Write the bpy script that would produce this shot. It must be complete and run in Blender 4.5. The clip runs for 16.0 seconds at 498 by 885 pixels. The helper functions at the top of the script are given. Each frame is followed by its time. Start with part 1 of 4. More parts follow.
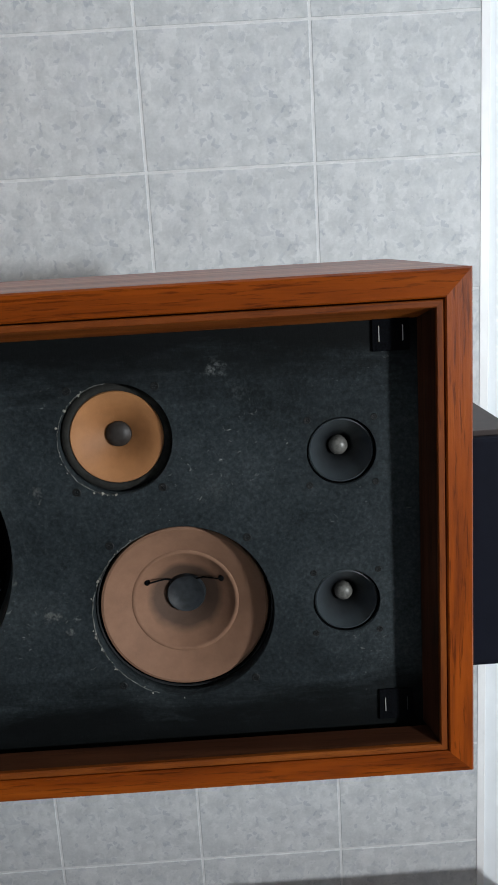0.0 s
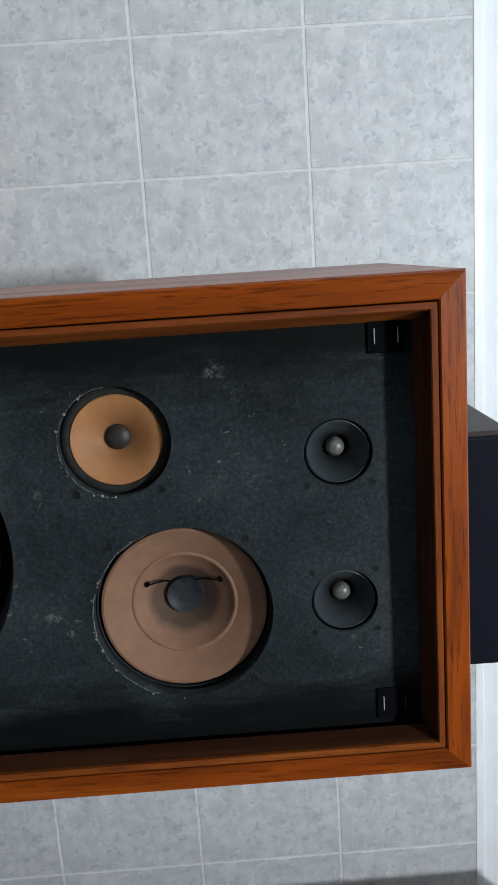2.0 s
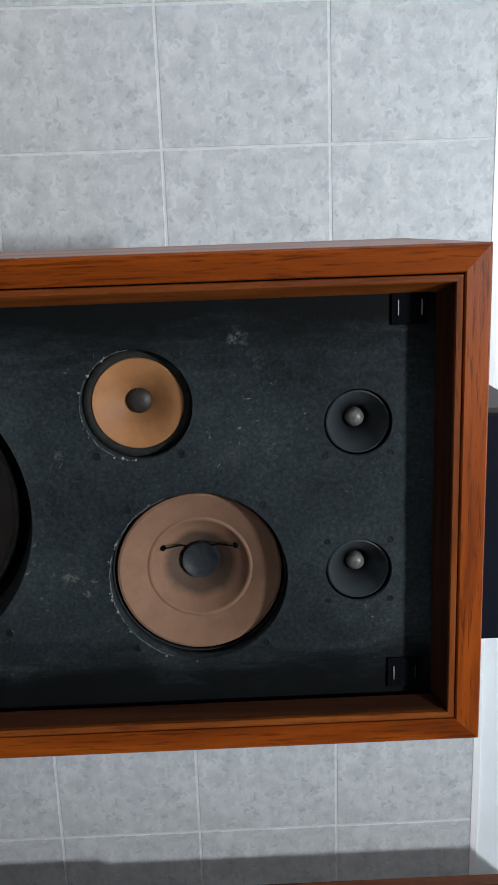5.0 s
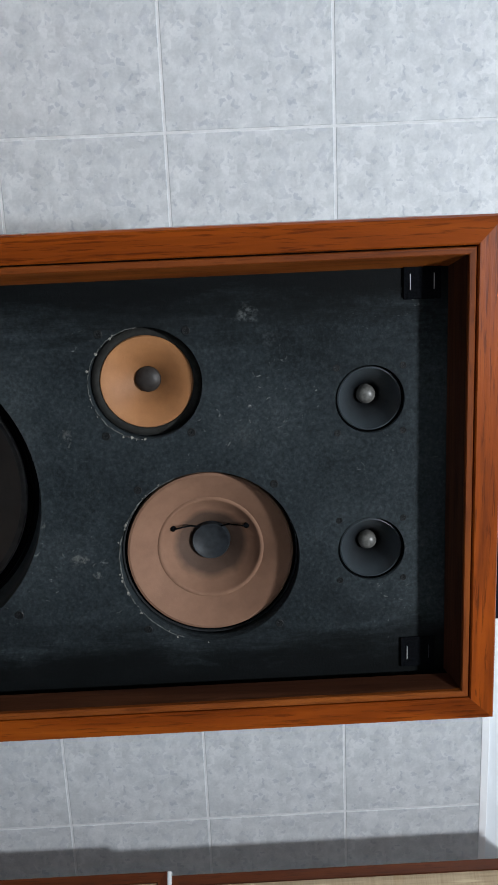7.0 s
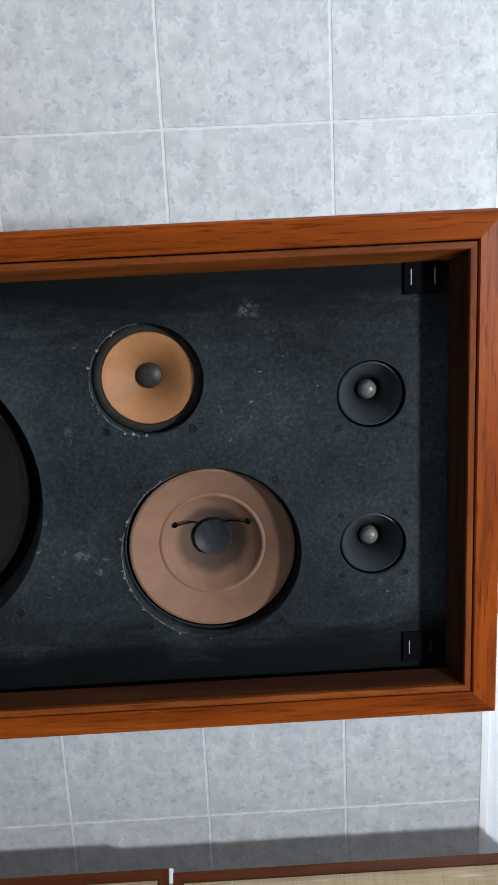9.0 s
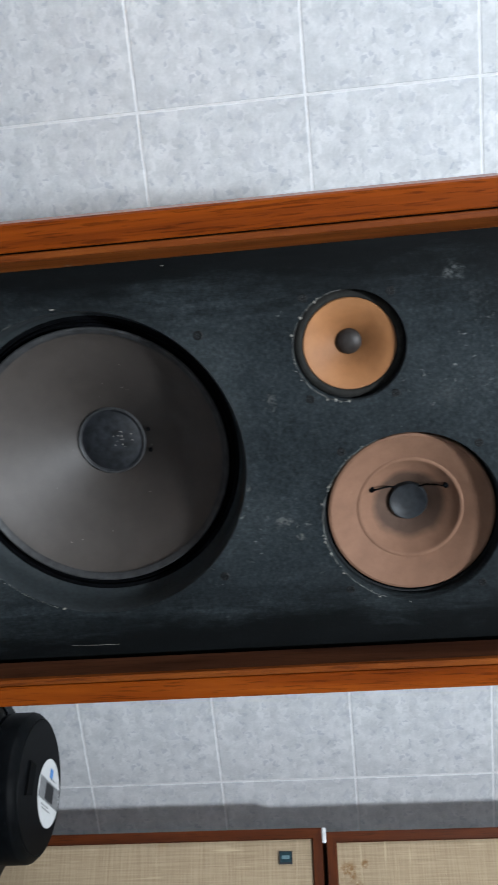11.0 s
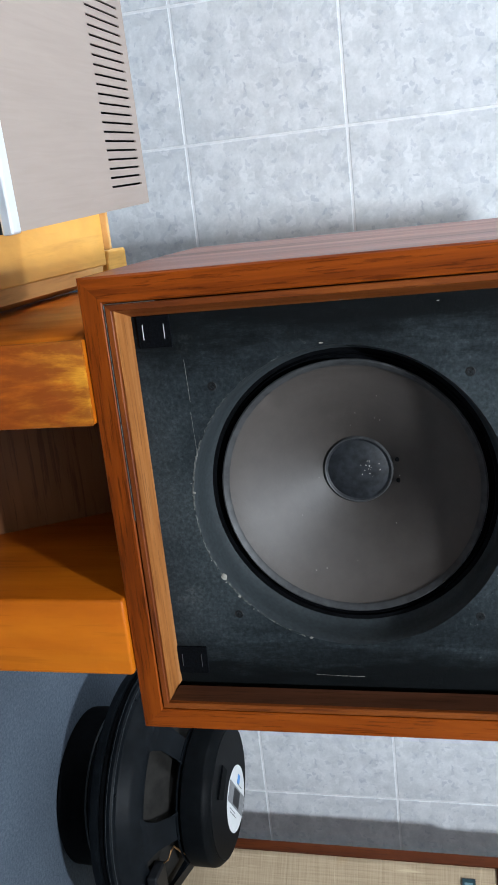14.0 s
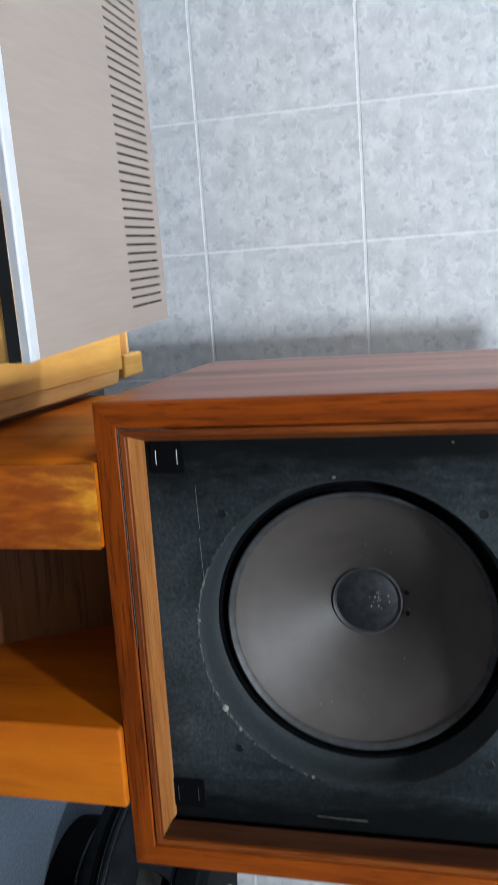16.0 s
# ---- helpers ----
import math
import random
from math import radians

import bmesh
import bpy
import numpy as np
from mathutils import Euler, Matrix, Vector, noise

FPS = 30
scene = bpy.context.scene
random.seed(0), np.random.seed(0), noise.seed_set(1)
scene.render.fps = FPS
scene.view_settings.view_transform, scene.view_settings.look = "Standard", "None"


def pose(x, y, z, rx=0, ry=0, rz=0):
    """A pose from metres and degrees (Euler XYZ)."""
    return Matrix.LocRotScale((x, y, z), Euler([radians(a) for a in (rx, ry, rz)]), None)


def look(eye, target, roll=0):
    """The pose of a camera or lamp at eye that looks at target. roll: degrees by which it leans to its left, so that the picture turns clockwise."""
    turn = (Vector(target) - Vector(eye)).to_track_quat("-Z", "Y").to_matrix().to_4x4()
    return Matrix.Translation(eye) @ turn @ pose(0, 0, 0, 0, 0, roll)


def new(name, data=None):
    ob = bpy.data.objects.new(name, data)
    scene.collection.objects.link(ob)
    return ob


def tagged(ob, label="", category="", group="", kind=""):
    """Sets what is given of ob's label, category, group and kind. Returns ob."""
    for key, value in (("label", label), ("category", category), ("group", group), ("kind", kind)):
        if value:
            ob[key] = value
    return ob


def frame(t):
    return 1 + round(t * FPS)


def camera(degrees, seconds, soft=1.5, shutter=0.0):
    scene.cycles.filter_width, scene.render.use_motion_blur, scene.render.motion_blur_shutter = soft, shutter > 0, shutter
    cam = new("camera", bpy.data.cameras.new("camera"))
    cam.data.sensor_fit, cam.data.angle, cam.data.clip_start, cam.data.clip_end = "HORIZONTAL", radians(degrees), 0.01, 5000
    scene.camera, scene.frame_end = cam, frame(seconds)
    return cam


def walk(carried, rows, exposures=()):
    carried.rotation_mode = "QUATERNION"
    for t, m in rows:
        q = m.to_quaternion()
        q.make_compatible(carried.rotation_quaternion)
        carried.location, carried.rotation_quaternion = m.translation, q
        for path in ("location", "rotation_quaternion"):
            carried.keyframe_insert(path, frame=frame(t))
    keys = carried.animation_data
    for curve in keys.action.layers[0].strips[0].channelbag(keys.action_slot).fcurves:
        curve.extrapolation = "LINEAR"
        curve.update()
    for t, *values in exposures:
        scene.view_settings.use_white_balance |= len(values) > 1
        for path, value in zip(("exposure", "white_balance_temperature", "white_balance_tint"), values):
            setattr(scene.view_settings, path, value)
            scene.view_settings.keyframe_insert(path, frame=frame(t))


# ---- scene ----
cam = camera(31.6, 16.0, shutter=0.5)
PATH = [
    (0, (-0.023, -0.596, 0.818), (0.417, 1.355, 0.847), 86.4),
    (0.5, (-0.025, -0.596, 0.816), (0.414, 1.355, 0.844), 86.6),
    (1, (-0.022, -0.598, 0.816), (0.422, 1.352, 0.844), 86.8),
    (1.5, (-0.02, -0.599, 0.817), (0.421, 1.352, 0.841), 85.1),
    (2, (-0.021, -0.604, 0.817), (0.404, 1.35, 0.854), 86.0),
    (2.5, (-0.018, -0.603, 0.815), (0.422, 1.347, 0.859), 86.8),
    (3, (-0.019, -0.612, 0.82), (0.477, 1.323, 0.902), 89.3),
    (3.5, (-0.032, -0.619, 0.822), (0.464, 1.316, 0.927), 89.3),
    (4, (-0.027, -0.611, 0.814), (0.43, 1.334, 0.892), 88.6),
    (4.5, (-0.018, -0.609, 0.809), (0.446, 1.335, 0.857), 88.0),
    (4.7, (-0.016, -0.61, 0.806), (0.449, 1.335, 0.843), 87.9),
    (7, (-0.002, -0.605, 0.796), (0.485, 1.334, 0.821), 87.3),
    (7.5, (-0.002, -0.603, 0.795), (0.486, 1.336, 0.82), 87.5),
    (8, (-0.001, -0.603, 0.794), (0.485, 1.337, 0.815), 87.4),
    (8.2, (-0.001, -0.603, 0.794), (0.481, 1.338, 0.824), 87.3),
    (10.3, (0.003, -0.61, 0.763), (0.524, 1.32, 0.723), 85.7),
    (10.5, (0.004, -0.61, 0.748), (0.539, 1.315, 0.656), 85.4),
    (11, (-0.005, -0.612, 0.715), (0.54, 1.303, 0.521), 85.9),
    (11.5, (-0.015, -0.621, 0.69), (0.552, 1.277, 0.417), 86.4),
    (12, (-0.017, -0.619, 0.67), (0.559, 1.266, 0.33), 86.5),
    (12.5, (-0.021, -0.608, 0.639), (0.545, 1.252, 0.168), 86.6),
    (13, (-0.027, -0.603, 0.623), (0.521, 1.247, 0.094), 87.5),
    (13.5, (-0.038, -0.611, 0.621), (0.504, 1.242, 0.099), 87.3),
    (14, (-0.041, -0.611, 0.621), (0.484, 1.254, 0.125), 87.7),
    (14.5, (-0.039, -0.604, 0.619), (0.46, 1.266, 0.113), 87.8),
    (15, (-0.037, -0.603, 0.616), (0.455, 1.263, 0.091), 87.6),
    (15.5, (-0.051, -0.601, 0.619), (0.388, 1.281, 0.105), 88.3),
    (16, (-0.077, -0.597, 0.618), (0.271, 1.306, 0.111), 88.8),
]
walk(cam, [(t, look(eye, target, roll)) for t, eye, target, roll in PATH],
     [(0.0, 0.15, 6600, 9), (3.0, 0.2, 6350, 7), (4.5, 0.18, 6450, 8), (7.5, 0.36, 6350, 10), (8.0, 0.38, 6350, 10), (10.5, 0.74, 6350, 10), (11.5, 0.8, 6150, 9), (13.0, 1.02, 6100, 9), (15.0, 1.05, 6150, 9), (15.5, 1.05, 6150, 9), (16.0, 0.8, 6150, 9)])

# world, window light
world = bpy.data.worlds.new("world")
scene.world = world
world.use_nodes = True
wn = world.node_tree
sky = wn.nodes.new("ShaderNodeTexSky")
sky.sky_type, sky.sun_disc = "NISHITA", False
sky.sun_elevation, sky.sun_rotation = radians(38), radians(200)
wn.links.new(sky.outputs[0], wn.nodes["Background"].inputs[0])
wn.nodes["Background"].inputs[1].default_value = 0.12


def area(name, where, target, w, h, power, colour):
    la = bpy.data.lights.new(name, "AREA")
    la.shape, la.size, la.size_y, la.energy, la.color = "RECTANGLE", w, h, power, colour
    ob = new(name, la)
    ob.matrix_world = look(where, target)
    return ob


# daylight in the two window openings
area("window_light", (0.015, -1.47, 2.31), (0.2, 0, 0.6), 0.13, 0.13, 44, (0.9, 0.95, 1.0))
area("side_window_light", (-2.42, 0.44, 1.55), (0, 0.4, 0.5), 0.36, 0.9, 26, (0.86, 0.93, 1.0))


# ---- materials ----
def nodes_of(name, rough=0.5, metal=0.0, base=(0.5, 0.5, 0.5), spec=0.5):
    m = bpy.data.materials.new(name)
    m.use_nodes = True
    t = m.node_tree
    b = t.nodes["Principled BSDF"]
    b.inputs["Base Color"].default_value = (*base, 1)
    b.inputs["Roughness"].default_value = rough
    b.inputs["Metallic"].default_value = metal
    b.inputs["Specular IOR Level"].default_value = spec
    return m, t, b


def coords(t, scale=(1, 1, 1), loc=(0, 0, 0)):
    c = t.nodes.new("ShaderNodeTexCoord")
    mp = t.nodes.new("ShaderNodeMapping")
    mp.inputs["Scale"].default_value = scale
    mp.inputs["Location"].default_value = loc
    t.links.new(c.outputs["Object"], mp.inputs["Vector"])
    return mp.outputs[0]


def noise_tex(t, vec, scale, detail=4, rough=0.55, distort=0.0):
    n = t.nodes.new("ShaderNodeTexNoise")
    n.inputs["Scale"].default_value = scale
    n.inputs["Detail"].default_value = detail
    n.inputs["Roughness"].default_value = rough
    n.inputs["Distortion"].default_value = distort
    t.links.new(vec, n.inputs["Vector"])
    return n.outputs["Fac"]


def ramp(t, fac, stops):
    r = t.nodes.new("ShaderNodeValToRGB")
    el = r.color_ramp.elements
    while len(el) < len(stops):
        el.new(0.5)
    for e, (p, c) in zip(el, stops):
        e.position = p
        e.color = (*c, 1) if len(c) == 3 else c
    t.links.new(fac, r.inputs[0])
    return r.outputs[0]


def mix(t, fac, a, b, mode="MIX"):
    n = t.nodes.new("ShaderNodeMix")
    n.data_type, n.blend_type = "RGBA", mode
    for v, i in ((fac, 0), (a, 6), (b, 7)):
        if isinstance(v, bpy.types.NodeSocket):
            t.links.new(v, n.inputs[i])
        elif i == 0:
            n.inputs[0].default_value = v
        else:
            n.inputs[i].default_value = (*v, 1)
    return n.outputs[2]


def bump(t, b, fac, strength, dist=0.001):
    n = t.nodes.new("ShaderNodeBump")
    n.inputs["Strength"].default_value = strength
    n.inputs["Distance"].default_value = dist
    t.links.new(fac, n.inputs["Height"])
    t.links.new(n.outputs[0], b.inputs["Normal"])


def wood(name, dark, mid, light, axis, rough=0.35, grain=34, spec=0.16, coat=0.0, fleck=0.5):
    m, t, b = nodes_of(name, rough, 0, mid, spec)
    b.inputs["Coat Weight"].default_value = coat
    b.inputs["Coat Roughness"].default_value = 0.24
    st = [1.0, 1.0, 1.0]
    st[axis] = 0.06
    v = coords(t, st)
    n1 = noise_tex(t, v, grain, 6, 0.62, 0.9)
    n2 = noise_tex(t, v, grain * 11, 4, 0.65, 0.3)
    st2 = [1.0, 1.0, 1.0]
    st2[axis] = 0.3
    n3 = noise_tex(t, coords(t, st2, (3, 1, 2)), 14, 5, 0.6, 0.5)
    c = ramp(t, n1, [(0.3, dark), (0.5, mid), (0.72, light)])
    pores = ramp(t, n2, [(0.37, (0.2, 0.13, 0.1)), (0.46, (1, 1, 1))])
    c = mix(t, fleck, c, pores, "MULTIPLY")
    tone = ramp(t, n3, [(0.3, (0.78, 0.72, 0.7)), (0.7, (1.12, 1.1, 1.08))])
    c = mix(t, 1.0, c, tone, "MULTIPLY")
    t.links.new(c, b.inputs["Base Color"])
    r = ramp(t, n1, [(0.2, (rough + 0.12,) * 3), (0.8, (rough - 0.05,) * 3)])
    t.links.new(r, b.inputs["Roughness"])
    bump(t, b, n2, 0.25, 0.0006)
    return m


WAL = ((0.07, 0.0125, 0.0013), (0.188, 0.0375, 0.0027), (0.268, 0.0635, 0.0055))
walnut = [wood("walnut_%s" % "xyz"[a], *WAL, a, 0.36, 36, 0.08, 0.0, 0.6) for a in range(3)]
walnut_gloss = wood("walnut_polished", *WAL, 2, 0.42, 30, 0.3, 0.4, 0.3)
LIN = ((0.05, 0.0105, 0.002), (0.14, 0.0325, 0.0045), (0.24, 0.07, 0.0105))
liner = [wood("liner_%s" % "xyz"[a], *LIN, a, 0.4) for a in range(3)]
# one lip wood in several tones: light and shade put into its colours
shaded_liner = wood("shaded_liner", (0.018, 0.006, 0.003), (0.033, 0.0115, 0.0052), (0.068, 0.0265, 0.0125), 2, 0.45)
shaded_liner_x = wood("shaded_liner_x", (0.03, 0.0095, 0.0045), (0.048, 0.017, 0.008), (0.075, 0.03, 0.015), 0, 0.45)
lit_liner = wood("lit_liner", (0.13, 0.03, 0.004), (0.22, 0.062, 0.009), (0.31, 0.105, 0.02), 2, 0.4)
def worn_varnish():
    """Orange varnish, burnt red-brown in places and worn yellow in others."""
    m, t, b = nodes_of("worn_varnish", 0.36, 0, (0.4, 0.13, 0.01), 0.2)
    g = noise_tex(t, coords(t, (1, 1, 0.09)), 22, 5, 0.6, 0.5)
    c = ramp(t, g, [(0.3, (0.22, 0.046, 0.003)), (0.55, (0.35, 0.088, 0.004)), (0.75, (0.46, 0.14, 0.007))])
    big = noise_tex(t, coords(t, (1, 1, 0.3), (2.3, 0.4, 1.1)), 26, 7, 0.68, 0.2)
    c = mix(t, ramp(t, big, [(0.57, (0, 0, 0)), (0.7, (0.7, 0.7, 0.7))]), c, (0.52, 0.2, 0.01))
    sp = t.nodes.new("ShaderNodeSeparateXYZ")
    t.links.new(coords(t), sp.inputs[0])
    hi = t.nodes.new("ShaderNodeMapRange")
    hi.inputs[1].default_value, hi.inputs[2].default_value = 0.275, 0.36
    t.links.new(sp.outputs[2], hi.inputs[0])
    patch = noise_tex(t, coords(t, (1, 1, 0.4), (1.3, 2.4, 0.1)), 30, 7, 0.7, 0.2)
    c = mix(t, mix(t, 1.0, hi.outputs[0], ramp(t, patch, [(0.38, (0, 0, 0)), (0.52, (1, 1, 1))]), "MULTIPLY"), c, (0.62, 0.29, 0.02))
    red = noise_tex(t, coords(t, (1, 1, 0.25), (5.2, 1.4, 0.6)), 24, 7, 0.7, 0.2)
    c = mix(t, ramp(t, red, [(0.42, (0, 0, 0)), (0.56, (0.85, 0.85, 0.85))]), c, (0.15, 0.029, 0.003))
    t.links.new(c, b.inputs["Base Color"])
    bump(t, b, g, 0.15, 0.0008)
    return m


burnt = worn_varnish()
# bottom lip: scuffed wood, also painted paler as the side facing the light
scuffed = wood("lit_scuffed_liner", (0.16, 0.05, 0.009), (0.3, 0.12, 0.032), (0.43, 0.22, 0.085), 0, 0.5, 34, 0.16, 0.0, 0.4)
orange = wood("orange_varnish", (0.27, 0.058, 0.002), (0.38, 0.096, 0.003), (0.48, 0.15, 0.006), 2, 0.34, 12, 0.16, 0, 0.2)
pine = wood("pine", (0.63, 0.31, 0.055), (0.69, 0.37, 0.08), (0.74, 0.44, 0.12), 1, 0.4, 5, 0.16, 0, 0.15)
pine_end = wood("pine_pale", (0.5, 0.28, 0.09), (0.63, 0.38, 0.14), (0.72, 0.47, 0.2), 1, 0.5, 8, 0.16, 0, 0.2)
plywood = wood("plywood", (0.12, 0.045, 0.0145), (0.17, 0.068, 0.023), (0.22, 0.095, 0.034), 0, 0.4, 16)
teak = [wood("teak_%s" % "xyz"[a], (0.04, 0.009, 0.0026), (0.075, 0.0185, 0.0045), (0.11, 0.031, 0.008), a, 0.4) for a in range(3)]


def painted(name, base, rough=0.5, amount=0.08, scale=30, metal=0.0, rel=0.1, spec=0.5):
    m, t, b = nodes_of(name, rough, metal, base, spec)
    v = coords(t)
    n = noise_tex(t, v, scale, 5)
    n2 = noise_tex(t, v, scale * 0.12, 3)
    lo, hi = [tuple(min(1, c * k) for c in base) for k in (1 - amount * 2, 1 + amount * 2)]
    c = ramp(t, n, [(0.3, lo), (0.7, hi)])
    c = mix(t, 0.6, c, ramp(t, n2, [(0.3, (1 - amount,) * 3), (0.7, (1, 1, 1))]), "MULTIPLY")
    t.links.new(c, b.inputs["Base Color"])
    if rel:
        bump(t, b, n, rel, 0.0008)
    return m


black_plastic = painted("black_plastic", (0.006, 0.0066, 0.0076), 0.45, 0.08, 30, 0, 0.1, 0.25)
black_iron = painted("black_iron", (0.0042, 0.0055, 0.007), 0.48, 0.15, 60, 0, 0.06, 0.07)
dark_metal = painted("dark_box_paint", (0.0045, 0.0055, 0.0105), 0.7, 0.06, 80, 0, 0.1, 0.07)
rubber = painted("black_rubber", (0.0022, 0.0025, 0.003), 0.6, 0.2, 90, 0, 0.1, 0.03)
velcro = painted("velcro", (0.0032, 0.0036, 0.0045), 0.95, 0.3, 600, 0, 0.1, 0.02)
staple_steel = painted("staple_steel", (0.5, 0.5, 0.49), 0.35, 0.02, 80, 0.2, 0)
steel = painted("steel", (0.6, 0.6, 0.6), 0.3, 0.05, 80, 1.0)
silver = painted("silver_bezel", (0.8, 0.81, 0.82), 0.28, 0.03, 60, 0.7, 0)
gold = painted("gold_panel", (0.45, 0.24, 0.06), 0.35, 0.05, 40, 0.6, 0)
white_paint = painted("white_paint", (0.82, 0.86, 0.895), 0.6, 0.02, 8, 0, 0.05)
white_trim = painted("white_trim", (0.9, 0.91, 0.92), 0.3, 0.02, 20, 0, 0)
plaster = painted("plaster", (0.7, 0.69, 0.67), 0.8, 0.03, 6)
grout = painted("grout", (0.7, 0.71, 0.72), 0.8, 0.05, 60)
paper_white = painted("label_white", (0.55, 0.56, 0.56), 0.5, 0.03, 60, 0, 0)
label_grey = painted("label_grey", (0.16, 0.165, 0.17), 0.5, 0.1, 200, 0, 0)
paper_blue = painted("label_blue", (0.05, 0.2, 0.5), 0.5, 0.03, 60, 0, 0)
copper = painted("copper_wire", (0.5, 0.28, 0.12), 0.35, 0.05, 90, 0.9, 0)
red_plastic = painted("red_plastic", (0.12, 0.008, 0.008), 0.4, 0.05, 90, 0, 0)
badge_pale = painted("badge_pale", (0.12, 0.2, 0.22), 0.4, 0.1, 200, 0.2, 0)
badge_blue = painted("badge_plate", (0.012, 0.04, 0.05), 0.35, 0.1, 200, 0.3, 0)
dome_metal = painted("dome_metal", (0.1, 0.098, 0.09), 0.4, 0.25, 300, 0.1, 0)


def tile_material():
    m, t, b = nodes_of("speckled_tile", 0.45, 0, (0.5, 0.5, 0.5), 0.35)
    v = coords(t)
    big = noise_tex(t, v, 30, 4, 0.6, 0.3)
    c = ramp(t, big, [(0.3, (0.47, 0.49, 0.505)), (0.5, (0.552, 0.57, 0.583)), (0.68, (0.63, 0.645, 0.655))])
    wob = t.nodes.new("ShaderNodeTexNoise")
    wob.inputs["Scale"].default_value = 60
    wob.inputs["Detail"].default_value = 4
    t.links.new(v, wob.inputs["Vector"])
    vv = t.nodes.new("ShaderNodeVectorMath")
    vv.operation = "MULTIPLY_ADD"
    vv.inputs[1].default_value = (0.034, 0.034, 0.034)
    t.links.new(wob.outputs["Color"], vv.inputs[0])
    t.links.new(v, vv.inputs[2])
    for scale, lo, hi, col, k in ((40, 0.72, 0.96, (0.72, 0.73, 0.74), 0.5), (85, 0.7, 0.95, (0.7, 0.71, 0.72), 0.42), (52, 0.78, 1.0, (0.41, 0.435, 0.48), 0.46), (110, 0.8, 1.0, (0.35, 0.38, 0.435), 0.58)):
        vo = t.nodes.new("ShaderNodeTexVoronoi")
        vo.feature = "SMOOTH_F1"
        vo.inputs["Smoothness"].default_value = 0.5
        vo.inputs["Scale"].default_value = scale
        t.links.new(vv.outputs[0], vo.inputs["Vector"])
        sep = t.nodes.new("ShaderNodeSeparateColor")
        t.links.new(vo.outputs["Color"], sep.inputs[0])
        f = ramp(t, sep.outputs[0], [(lo, (0, 0, 0)), (hi, (k, k, k))])
        c = mix(t, f, c, col)
    fine = noise_tex(t, v, 210, 3, 0.6)
    c = mix(t, 0.5, c, ramp(t, fine, [(0.3, (0.86, 0.87, 0.88)), (0.7, (1.08, 1.08, 1.08))]), "MULTIPLY")
    t.links.new(c, b.inputs["Base Color"])
    bump(t, b, big, 0.06, 0.001)
    return m


